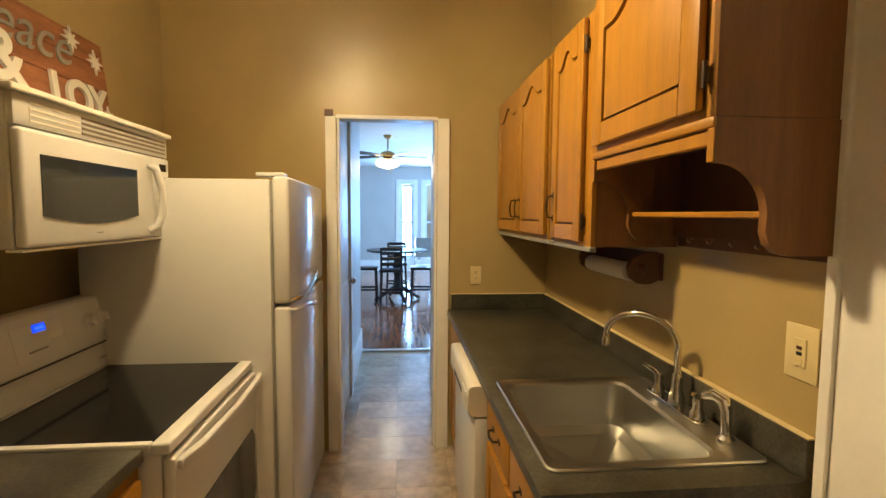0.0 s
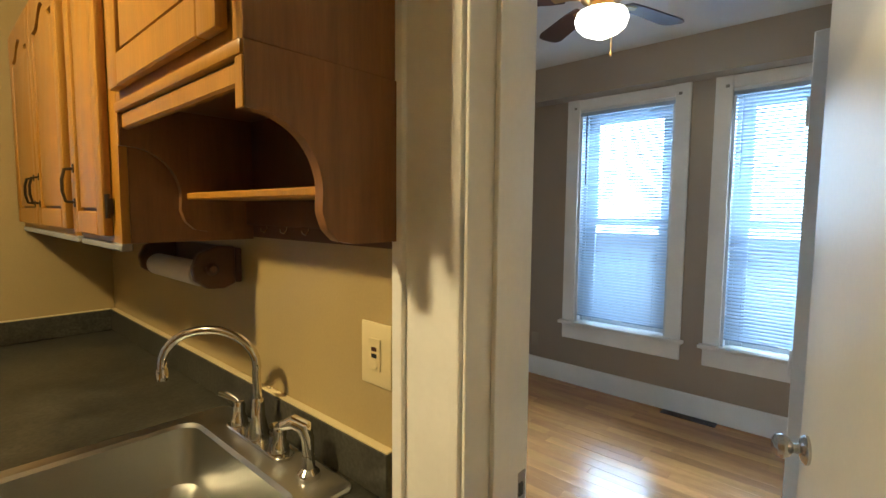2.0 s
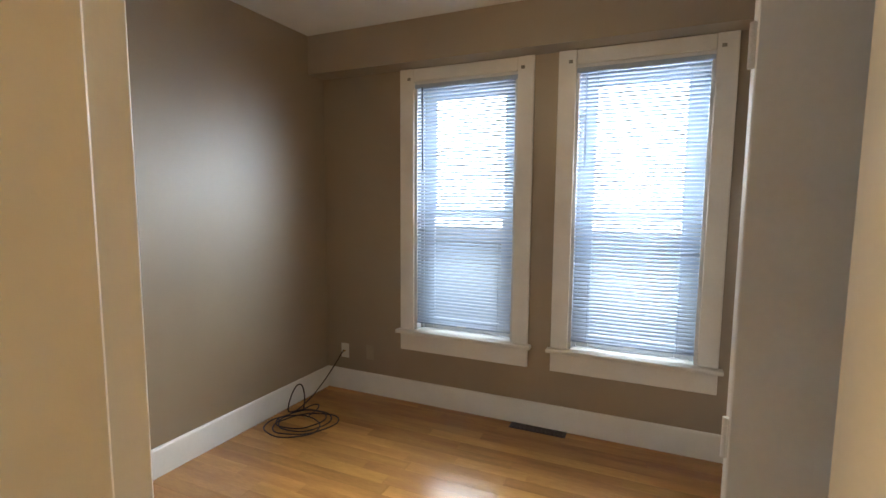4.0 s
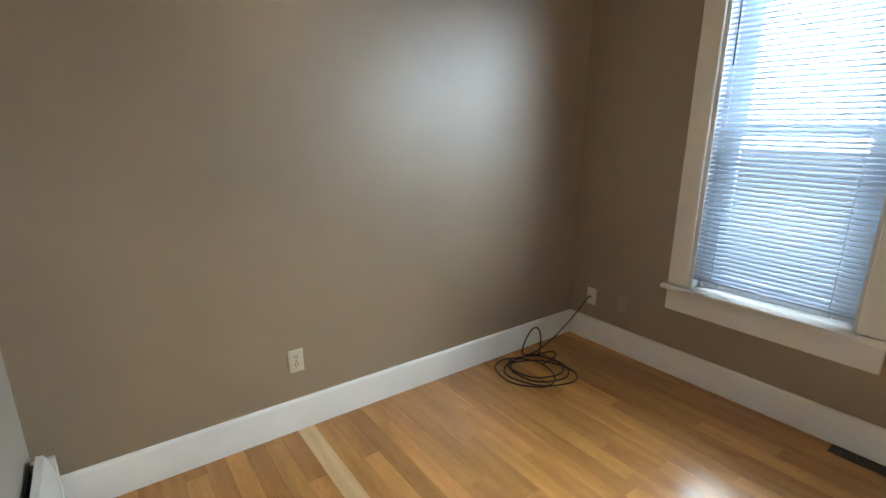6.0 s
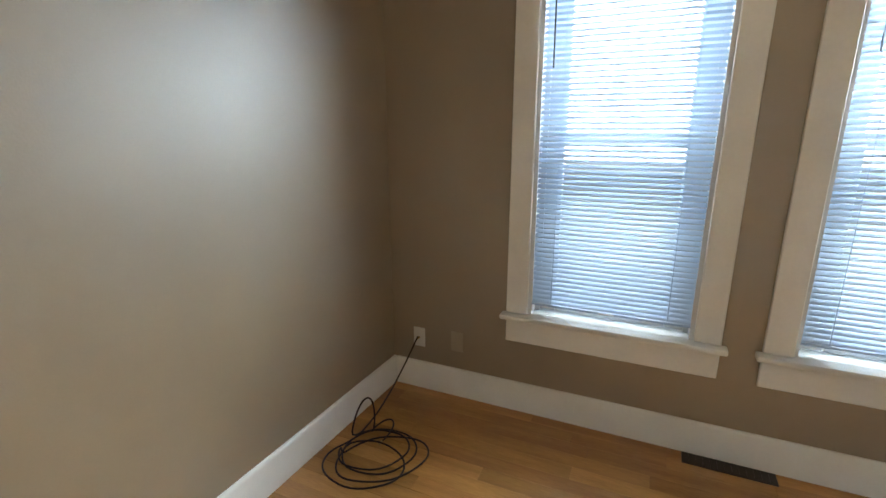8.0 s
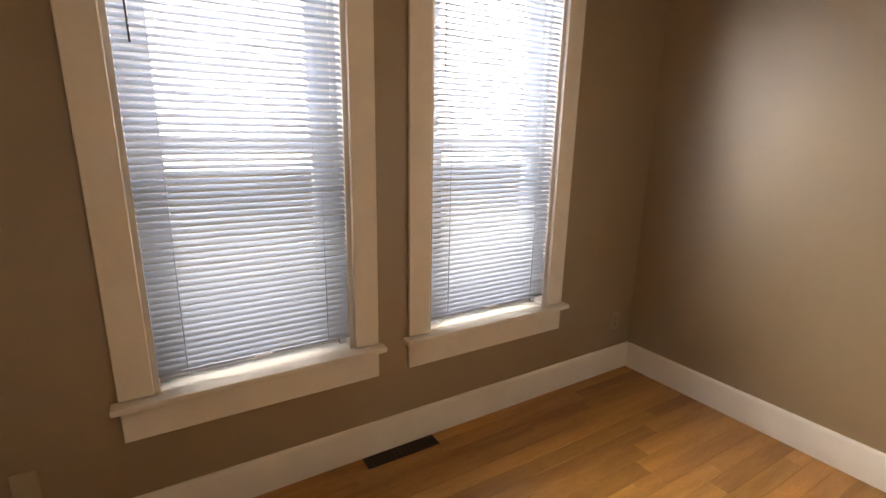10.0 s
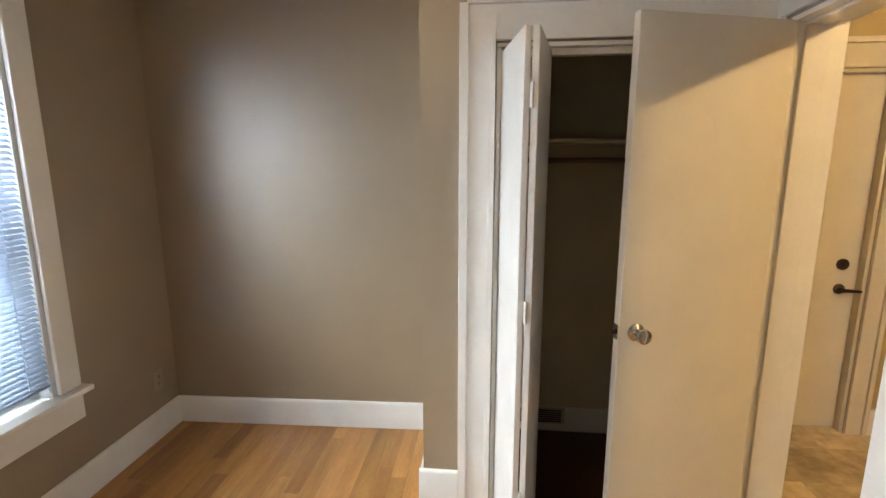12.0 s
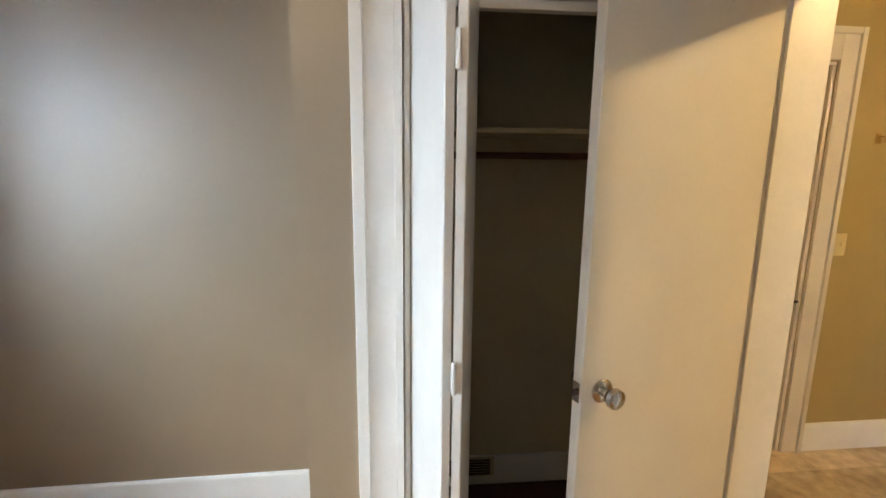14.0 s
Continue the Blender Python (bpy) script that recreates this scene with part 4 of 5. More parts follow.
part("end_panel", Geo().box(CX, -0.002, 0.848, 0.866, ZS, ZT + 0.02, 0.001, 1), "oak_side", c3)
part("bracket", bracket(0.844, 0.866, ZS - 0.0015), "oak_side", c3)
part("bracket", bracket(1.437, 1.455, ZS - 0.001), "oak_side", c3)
part("edge_strip", Geo().box(CX - 0.004, CX - 0.0005, 0.844, 0.866, 1.632, ZS - 0.023, 0.001, 1), "oak", c3)
part("edge_strip", Geo().box(CX - 0.004, CX - 0.0005, 1.437, 1.454, 1.632, ZS - 0.023, 0.001, 1), "oak", c3)
# niche shade is in the darkened oak of back and apron rail
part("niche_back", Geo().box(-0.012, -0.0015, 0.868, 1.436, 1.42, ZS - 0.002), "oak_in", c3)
part("shelf", Geo().box(-0.178, -0.013, 0.868, 1.436, 1.516, 1.532, 0.003, 1), "oak", c3)
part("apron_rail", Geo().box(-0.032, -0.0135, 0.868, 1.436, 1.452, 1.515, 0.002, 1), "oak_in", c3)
for k in range(5):
    y = 0.96 + 0.095 * k
    part("cup_hook", Geo().tube([(-0.023, y, 1.451), (-0.023, y, 1.444), (-0.031, y, 1.436), (-0.039, y, 1.440), (-0.040, y, 1.447)], 0.0018, 6), "nickel", c3)

# paper towel holder
pt = thing("paper_towel_holder", (-0.09, 1.76, 1.36), "dark wooden paper towel holder with a short roll", "towel holder")
part("back_board", Geo().box(-0.018, -0.001, 1.53, 2.03, 1.285, 1.385, 0.006, 2), "towelcup", pt)
for y in (1.545, 1.995):
    pr = [(-0.019, 1.39), (-0.07, 1.392), (-0.118, 1.372), (-0.135, 1.335), (-0.128, 1.298), (-0.095, 1.275), (-0.05, 1.272), (-0.019, 1.285)]
    part("arm", Geo().prism(pr, "y", y - 0.011, y + 0.011, 0.003), "towelcup", pt)
part("bar", Geo().cyl((-0.088, 1.556, 1.33), (-0.088, 1.984, 1.33), 0.010, n=12), "towelcup", pt)
part("end_knob", Geo().lathe((-0.088, 1.533, 1.33), [(0.001, 0), (0.014, 0.001), (0.018, 0.012), (0.010, 0.022), (0.001, 0.023)], 14, (0, -1, 0)), "towelcup", pt)
part("roll", Geo().lathe((-0.088, 1.60, 1.310), [(0.012, 0.0), (0.034, 0.0), (0.035, 0.004), (0.035, 0.356), (0.034, 0.36), (0.012, 0.36)], 24, (0, 1, 0)), "paper", pt, "white paper towel roll")

# ---------------------------------------------------------------- kitchen: sink run
FXK = -0.60          # face of the base cabinets
SK = (-0.603, -0.030, 0.968, 1.588)      # sink outline x0 x1 y0 y1
top = thing("countertop", (-0.32, 1.9, 0.87), "dark charcoal laminate countertop with backsplash", "countertop")
Y0, Y1 = 0.885, 2.897
XA, XB = SK[0] + 0.012, SK[1] - 0.012
g = Geo().prism([(XA, 0.872), (-0.640, 0.872), (-0.645, 0.877), (-0.645, 0.903), (-0.643, 0.908), (-0.638, 0.91), (XA, 0.91)], "y", Y0, Y1)
g.box(XB, -0.0015, Y0, Y1, 0.872, 0.91)
g.box(XA, XB, Y0, SK[2] + 0.012, 0.872, 0.91).box(XA, XB, SK[3] - 0.012, Y1, 0.872, 0.91)
bmesh.ops.remove_doubles(g.bm, verts=g.bm.verts, dist=0.0002)
part("worktop", g, "lam", top)
part("backsplash", Geo().box(-0.021, -0.0015, Y0, Y1 - 0.021, 0.9105, 1.01, 0.003, 1).box(-0.62, -0.0015, Y1 - 0.020, Y1, 0.9105, 1.01, 0.003, 1), "lam", top)
part("caulk", Geo().box(-0.0205, -0.0012, Y0, Y1 - 0.02, 1.0102, 1.0135).box(-0.62, -0.021, Y1 - 0.019, Y1 + 0.001, 1.0102, 1.0135), "plate", top, "cream caulk line")

# sink: rim, bowl, drain
sk = thing("sink", (-0.32, 1.28, 0.9), "brushed stainless steel drop-in sink", "sink")


def rounded(x0, x1, y0, y1, r, n=6):
    out = []
    for cx, cy, a in ((x1 - r, y1 - r, 0), (x0 + r, y1 - r, 90), (x0 + r, y0 + r, 180), (x1 - r, y0 + r, 270)):
        for k in range(n + 1):
            t = radians(a + 90 * k / n)
            out.append((cx + r * math.cos(t), cy + r * math.sin(t)))
    return out


def basin(levels):
    """Rings of one vertex count, joined from the rim down to the bottom."""
    g = Geo()
    t = g.bm
    rings = [[t.verts.new((u, v, z)) for u, v in rounded(*o, r)] for o, r, z in levels]
    n = len(rings[0])
    for a, b in zip(rings, rings[1:]):
        for k in range(n):
            t.faces.new((a[k], a[(k + 1) % n], b[(k + 1) % n], b[k]))
    t.faces.new(rings[-1])
    bmesh.ops.recalc_face_normals(t, faces=t.faces[:])
    return g


bx0, bx1, by0, by1 = -0.572, -0.135, 1.005, 1.555
g = basin([((SK[0], SK[1], SK[2], SK[3]), 0.03, 0.9105), ((SK[0], SK[1], SK[2], SK[3]), 0.03, 0.9145), ((SK[0] + 0.006, SK[1] - 0.006, SK[2] + 0.006, SK[3] - 0.006), 0.028, 0.9175),
           ((SK[0] + 0.018, SK[1] - 0.018, SK[2] + 0.018, SK[3] - 0.018), 0.025, 0.9135), ((bx0, bx1, by0, by1), 0.05, 0.913), ((bx0 + 0.008, bx1 - 0.008, by0 + 0.008, by1 - 0.008), 0.05, 0.905),
           ((bx0 + 0.022, bx1 - 0.022, by0 + 0.022, by1 - 0.022), 0.055, 0.76), ((bx0 + 0.05, bx1 - 0.05, by0 + 0.05, by1 - 0.05), 0.05, 0.735), ((-0.40, -0.31, 1.235, 1.325), 0.044, 0.730)])
part("bowl", g, "steel", sk)
part("drain", Geo().lathe((-0.355, 1.28, 0.7305), [(0.001, 0.001), (0.018, 0.001), (0.022, 0.004), (0.036, 0.005), (0.042, 0.002), (0.042, 0.0)], 24), "chrome", sk)

fa = thing("faucet", (-0.075, 1.30, 0.914), "chrome gooseneck kitchen faucet with lever handles", "faucet")
part("deck_plate", Geo().prism(rounded(-0.10, -0.048, 1.165, 1.455, 0.025), "z", 0.9142, 0.924, 0.002), "chrome", fa)
part("spout_base", Geo().lathe((-0.073, 1.31, 0.9243), [(0.001, 0), (0.026, 0), (0.024, 0.02), (0.017, 0.05), (0.015, 0.09), (0.012, 0.10), (0.001, 0.10)], 20), "chrome", fa)
pts = [(-0.073, 1.31, 1.02), (-0.073, 1.315, 1.09)]
d = Vector((-0.50, 0.55, 0)).normalized()
for k in range(15):
    a = math.pi * k / 14
    c = Vector((-0.073, 1.31, 1.105)) + d * 0.118
    p = c - d * 0.118 * math.cos(a) + Vector((0, 0, 0.092 * math.sin(a)))
    pts.append(tuple(p))
pts.append(tuple(Vector(pts[-1]) + Vector((0, 0, -0.012))))
part("spout", Geo().tube(pts, 0.0105, 14), "chrome", fa)
tip = Vector(pts[-1])
part("aerator", Geo().lathe(tip + Vector((0, 0, 0.004)), [(0.001, 0), (0.0125, 0), (0.0145, -0.012), (0.014, -0.028), (0.001, -0.028)], 16), "chrome", fa)
for y, s in ((1.415, 1), (1.205, -1)):
    hd = part("handle", Geo().lathe((-0.073, y, 0.9243), [(0.001, 0), (0.022, 0), (0.020, 0.018), (0.014, 0.03), (0.016, 0.05), (0.012, 0.062), (0.001, 0.064)], 18), "chrome", fa)
    part("lever", Geo().tube([(-0.073, y, 0.978), (-0.082, y + 0.012 * s, 0.992), (-0.098, y + 0.026 * s, 1.004), (-0.112, y + 0.034 * s, 1.010)], [0.008, 0.007, 0.008, 0.006], 10), "chrome", hd)
sp = thing("side_sprayer", (-0.075, 1.075, 0.914), "chrome and clear pull-out side sprayer", "sprayer")
part("base", Geo().lathe((-0.078, 1.075, 0.9143), [(0.001, 0), (0.026, 0), (0.024, 0.012), (0.014, 0.022), (0.013, 0.05), (0.001, 0.05)], 18), "chrome", sp)
part("head", Geo().tube([(-0.078, 1.075, 0.96), (-0.078, 1.078, 1.0), (-0.082, 1.085, 1.025), (-0.094, 1.105, 1.034), (-0.108, 1.13, 1.022)], [0.012, 0.014, 0.017, 0.016, 0.011], 12), "chrome", sp)

# base cabinets
def base_cabinet(y0, y1, label, doors, drawers):
    c = thing("base_cabinet", ((FXK) / 2, (y0 + y1) / 2, 0), label, "cabinet", "kitchen base cabinets")
    part("body", Geo().box(FXK + 0.018, -0.002, y0, y1, 0.10, 0.70 if y0 < 1.2 else 0.871).box(FXK + 0.018, FXK + 0.03, y0, y1, 0.70, 0.871).box(FXK + 0.03, -0.002, y0, y0 + 0.016, 0.70, 0.871), "oak_side", c)
    part("toe_kick", Geo().box(FXK + 0.08, FXK + 0.095, y0, y1, 0.0, 0.0995), "black", c)
    part("face_frame", Geo().box(FXK, FXK + 0.0175, y0, y1, 0.10, 0.871), "oak", c)
    for a, b, py in doors:
        cabinet_door(c, FXK - 0.001, a, b, 0.12, 0.66, False, py, 0.55)
    for a, b in drawers:
        dr = part("drawer_front", Geo().box(FXK - 0.020, FXK - 0.001, a, b, 0.69, 0.835, 0.005, 2), "oak", c)
        m = (a + b) / 2
        part("pull", Geo().tube([(FXK - 0.020, m - 0.045, 0.765), (FXK - 0.040, m - 0.042, 0.763), (FXK - 0.046, m, 0.760), (FXK - 0.040, m + 0.042, 0.763), (FXK - 0.020, m + 0.045, 0.765)], 0.0042, 8)
             .box(FXK - 0.0235, FXK - 0.0203, m - 0.058, m - 0.034, 0.757, 0.773, 0.001, 1).box(FXK - 0.0235, FXK - 0.0203, m + 0.034, m + 0.058, 0.757, 0.773, 0.001, 1), "bronze", dr, "dark bronze pull")
    return c


base_cabinet(0.90, 1.655, "oak sink base cabinet with drawer fronts", [(0.915, 1.27, 1.225), (1.285, 1.64, 1.33)], [(0.915, 1.27), (1.285, 1.64)])
base_cabinet(2.29, 2.895, "oak base cabinet beside the dishwasher", [(2.31, 2.87, 2.36)], [(2.31, 2.87)])
dw = thing("dishwasher", (-0.33, 1.97, 0), "white built-in dishwasher with cream control strip", "dishwasher")
part("body", Geo().box(-0.60, -0.02, 1.662, 2.283, 0.10, 0.868), "appl", dw)
part("door", Geo().box(-0.662, -0.602, 1.664, 2.281, 0.14, 0.735, 0.006, 2), "appl", dw)
cpn = part("control_panel", Geo().prism([(-0.602, 0.74), (-0.672, 0.742), (-0.690, 0.760), (-0.688, 0.852), (-0.676, 0.864), (-0.602, 0.864)], "y", 1.664, 2.281, 0.002), "appl2", dw)
part("handle_slot", Geo().box(-0.6915, -0.6895, 1.85, 2.10, 0.77, 0.79), "black", cpn)
for k in range(4):
    part("button", Geo().box(-0.694, -0.6895, 1.70 + 0.03 * k, 1.72 + 0.03 * k, 0.81, 0.83, 0.001, 1), "platew", cpn)
part("toe_panel", Geo().box(-0.59, -0.575, 1.664, 2.281, 0.0, 0.135), "appl", dw)

sw = outlet("gfci_outlet", (0, 0.936, 1.200), "-x", "plate", "ivory outlet plate with test buttons", False, "outlet", 0.092, 0.132)
part("insert", Geo().box(-0.0095, -0.0062, 0.919, 0.953, 1.166, 1.234, 0.001, 1), "plate", sw)
part("button", Geo().box(-0.0115, -0.0096, 0.929, 0.943, 1.208, 1.216), "red", sw)
part("button", Geo().box(-0.0115, -0.0096, 0.929, 0.943, 1.194, 1.202), "black", sw)
part("socket", Geo().cyl((-0.0096, 0.936, 1.179), (-0.0105, 0.936, 1.179), 0.010, n=14), "plate", sw)
outlet("outlet", (-0.461, KY, 1.13), "-y", "plate", "ivory double outlet above the counter")

# ---------------------------------------------------------------- kitchen: appliances
RF = -1.395
fr = thing("refrigerator", (-1.8, 2.28, 0), "tall white top-freezer refrigerator beside the range", "refrigerator")
part("body", Geo().box(-2.20, RF - 0.075, 1.872, 2.690, 0.03, 1.655, 0.008, 2), "appl", fr)
part("gasket", Geo().box(RF - 0.0745, RF - 0.066, 1.880, 2.682, 0.08, 1.65), "greyp", fr)
for nm, z0, z1 in (("freezer_door", 1.150, 1.668), ("fridge_door", 0.09, 1.138)):
    d = part(nm, Geo().box(RF - 0.065, RF, 1.870, 2.692, z0, z1, 0.014, 3), "enamel", fr)
    zz = z0 + 0.012 if nm == "freezer_door" else z1 - 0.012
    s = 1 if nm == "freezer_door" else -1
    part("handle", Geo().tube([(RF - 0.004, 1.885, zz), (RF + 0.010, 1.90, zz + 0.004 * s), (RF + 0.030, 1.96, zz + 0.004 * s), (RF + 0.036, 2.06, zz + 0.010 * s), (RF + 0.034, 2.2, zz + 0.035 * s), (RF + 0.022, 2.36, zz + 0.060 * s), (RF - 0.003, 2.44, zz + 0.07 * s)], [0.006, 0.009, 0.010, 0.010, 0.010, 0.009, 0.007], 10), "chrome" if nm == "freezer_door" else "enamel", d)
part("kick_grille", Geo().box(RF - 0.06, RF - 0.03, 1.88, 2.68, 0.005, 0.085, 0.003, 1), "greyp", fr)
part("hinge_cover", Geo().box(RF - 0.13, RF - 0.02, 1.885, 1.95, 1.6685, 1.684, 0.004, 2), "appl", fr)
for x in (-2.1, RF - 0.15):
    for y in (1.93, 2.63):
        part("foot", Geo().cyl((x, y, 0), (x, y, 0.03), 0.02, n=12), "black", fr)

rg = thing("range", (-1.85, 1.55, 0), "white electric range with black glass cooktop", "range")
ry0, ry1, rf = 1.178, 1.945, -1.575
part("body", Geo().box(-2.20, rf, ry0, ry1, 0.02, 0.885, 0.004, 1), "appl", rg)
part("cooktop_frame", Geo().box(-2.18, -2.10, ry0 - 0.002, ry1 + 0.002, 0.886, 0.918, 0.006, 2).box(-1.60, rf + 0.025, ry0 - 0.002, ry1 + 0.002, 0.886, 0.918, 0.007, 3).box(-2.10, -1.60, ry0 - 0.002, ry0 + 0.022, 0.886, 0.918, 0.006, 2).box(-2.10, -1.60, ry1 - 0.022, ry1 + 0.002, 0.886, 0.918, 0.006, 2), "appl", rg)
part("cooktop_glass", Geo().box(-2.101, -1.599, ry0 + 0.020, ry1 - 0.020, 0.888, 0.9135), "blackg", rg)
bg = part("backguard", Geo().prism([(-2.20, 0.90), (-2.105, 0.919), (-2.118, 1.01), (-2.10, 1.022), (-2.135, 1.185), (-2.150, 1.196), (-2.20, 1.196)], "y", ry0, ry1, 0.003), "appl", rg)


def on_guard(u, v):
    """A place on the sloped face of the backguard: u along it, v from its foot to its top."""
    return Vector((-2.10 - 0.035 * v - 0.0005, u, 1.022 + 0.163 * v))


nrm = Vector((0.163, 0, 0.035)).normalized()


def guard_box(u0, u1, v0, v1, h):
    m = Matrix.Translation(on_guard((u0 + u1) / 2, (v0 + v1) / 2)) @ Matrix.Rotation(math.atan2(-0.035, 0.163), 4, "Y")
    return Geo().box(0.001, h, (u0 - u1) / 2, (u1 - u0) / 2, -(v1 - v0) * 0.083, (v1 - v0) * 0.083, 0.001, 1).turn(m)


part("control_panel", guard_box(1.44, 1.66, 0.15, 0.85, 0.0018), "appl", bg)
part("seam", Geo().box(-2.116, -2.106, ry0 + 0.004, ry1 - 0.004, 1.0105, 1.0165), "black", bg)
part("display", guard_box(1.525, 1.58, 0.66, 0.82, 0.0042), "lcd", bg, "blue lit clock display")
for k in range(4):
    part("display", guard_box(1.537 + 0.010 * k, 1.540 + 0.010 * k, 0.70, 0.775, 0.0048), "lcdw", bg)
for u in (1.22, 1.30, 1.79, 1.87):
    p = on_guard(u, 0.55)
    part("knob", Geo().lathe(p + nrm * 0.001, [(0.001, 0), (0.027, 0.0), (0.027, 0.004), (0.021, 0.008), (0.019, 0.026), (0.001, 0.028)], 20, nrm), "appl", bg)
for k in range(6):
    part("button", guard_box(1.59 + 0.010 * k, 1.597 + 0.010 * k, 0.45, 0.6, 0.0032), "appl2", bg)
part("label_bar", guard_box(1.49, 1.57, 0.30, 0.34, 0.0045), "greyp", bg)
part("label_bar", Geo().box(-2.1105, -2.1085, 1.83, 1.87, 0.952, 0.957), "greyp", bg)
od = part("oven_door", Geo().box(rf + 0.0005, rf + 0.035, ry0 + 0.004, ry1 - 0.004, 0.22, 0.872, 0.008, 2), "appl", rg)
part("window", Geo().prism([(1.30, 0.36), (1.82, 0.36), (1.84, 0.40), (1.84, 0.62), (1.81, 0.66), (1.31, 0.66), (1.28, 0.62), (1.28, 0.40)], "x", rf + 0.0353, rf + 0.0385, 0.001), "darkg", od)
ym = (ry0 + ry1) / 2
part("handle", Geo().prism([(rf + 0.034, ry0 + 0.012), (rf + 0.052, ry0 + 0.010), (rf + 0.070, ry0 + 0.10), (rf + 0.082, ym), (rf + 0.070, ry1 - 0.10), (rf + 0.052, ry1 - 0.010), (rf + 0.034, ry1 - 0.012),
                            (rf + 0.036, ry1 - 0.05), (rf + 0.050, ry1 - 0.13), (rf + 0.060, ym), (rf + 0.050, ry0 + 0.13), (rf + 0.036, ry0 + 0.05)], "z", 0.838, 0.868, 0.004), "appl", od)
part("drawer", Geo().box(rf + 0.0005, rf + 0.03, ry0 + 0.004, ry1 - 0.004, 0.04, 0.21, 0.006, 2), "appl", rg)

mw = thing("microwave", (-2.1, 1.56, 1.43), "white over-the-range microwave with dark window", "microwave")
mf, my0, my1, mz0, mz1 = -1.905, 1.183, 1.945, 1.425, 1.815
part("body", Geo().box(LX + 0.001, mf, my0, my1, mz0, mz1, 0.004, 1), "appl", mw)
gr = part("vent_grille", Geo().box(mf + 0.0005, mf + 0.018, my0, my1, 1.735, mz1, 0.004, 2), "appl", mw)
for k in range(4):
    z = 1.748 + 0.015 * k
    part("slot", Geo().box(mf + 0.0185, mf + 0.0200, my0 + 0.05, my0 + 0.24, z, z + 0.0055), "appl2", gr)
    # raised brown strips carry the slots' shade as colour
    part("slot", Geo().box(mf + 0.0185, mf + 0.0200, my0 + 0.25, my1 - 0.02, z, z + 0.0065), "slotb", gr)
md = part("door", Geo().box(mf + 0.0005, mf + 0.030, my0, my1 - 0.135, mz0 + 0.002, 1.730, 0.012, 3), "appl", mw)
wpts = [(my0 + 0.062, 1.668), (my0 + 0.062, 1.508)]
for k in range(1, 10):
    wpts.append((my0 + 0.062 + 0.448 * k / 10, 1.508 - 0.022 * math.sin(math.pi * k / 10)))
wpts += [(my0 + 0.51, 1.508), (my0 + 0.51, 1.668)]
part("window", Geo().prism(wpts, "x", mf + 0.0303, mf + 0.0325), "darkg", md)
hy = my1 - 0.155
part("handle", Geo().tube([(mf + 0.028, hy - 0.02, 1.695), (mf + 0.052, hy - 0.005, 1.680), (mf + 0.064, hy + 0.008, 1.61), (mf + 0.066, hy + 0.010, 1.57), (mf + 0.062, hy + 0.006, 1.51), (mf + 0.050, hy - 0.006, 1.468), (mf + 0.028, hy - 0.022, 1.452)], [0.012, 0.014, 0.014, 0.014, 0.014, 0.014, 0.011], 12), "appl", md)
part("badge", Geo().box(mf + 0.0303, mf + 0.0315, my0 + 0.28, my0 + 0.31, 1.455, 1.460), "greyp", md)
cp_ = part("control_panel", Geo().box(mf + 0.0005, mf + 0.022, my1 - 0.132, my1, mz0 + 0.002, 1.730, 0.004, 2), "appl", mw)
part("display", Geo().box(mf + 0.0223, mf + 0.0235, my1 - 0.075, my1 - 0.025, 1.680, 1.708), "blackg", cp_)
for i in range(5):
    for j in range(3):
        part("button", Geo().box(mf + 0.0222, mf + 0.0230, my1 - 0.095 + 0.028 * j, my1 - 0.077 + 0.028 * j, 1.475 + 0.033 * i, 1.490 + 0.033 * i), "appl2", cp_)
part("lower_trim", Geo().box(mf - 0.02, mf + 0.022, my0, my1, mz0 - 0.008, mz0 - 0.0005, 0.002, 1), "appl2", mw)
solo("shelf_board", Geo().box(LX + 0.002, mf + 0.032, my0 - 0.02, my1 + 0.012, mz1 + 0.0005, mz1 + 0.017, 0.003, 1), "appl2", "cream board lying on top of the microwave", "shelf")

# the sign leaning on the wall above the microwave
sg = thing("wooden_sign", (-2.27, 1.6, mz1 + 0.017), "rust wooden sign with grey script and white letters", "sign")
SM = Matrix.Translation((-2.24, 1.83, mz1 + 0.0175)) @ Matrix.Rotation(radians(-6), 4, "Y")
for k in range(4):
    part("board", Geo().box(-0.012, 0.0, -0.42, 0.40 - 0.004 * (k % 2), 0.108 * k, 0.108 * k + 0.106, 0.003, 1).turn(SM), "signwood", sg)


def letters(text, size, u, v, depth, material, name, shear=0.0, bold=0.0):
    cu = bpy.data.curves.new(name, "FONT")
    cu.body, cu.size, cu.extrude, cu.shear, cu.offset = text, size, depth / 2, shear, bold
    tmp = bpy.data.objects.new("tmp", cu)
    scene.collection.objects.link(tmp)
    me = bpy.data.meshes.new_from_object(tmp.evaluated_get(bpy.context.evaluated_depsgraph_get()))
    bpy.data.objects.remove(tmp)
    g = Geo()
    g.bm.from_mesh(me)
    bpy.data.meshes.remove(me)
    # letters face +x and read along +y
    turn = Matrix(((0, 0, 1, 0.001 + depth / 2), (1, 0, 0, u), (0, 1, 0, v), (0, 0, 0, 1)))
    g.turn(SM @ turn)
    part(name, g, material, sg)


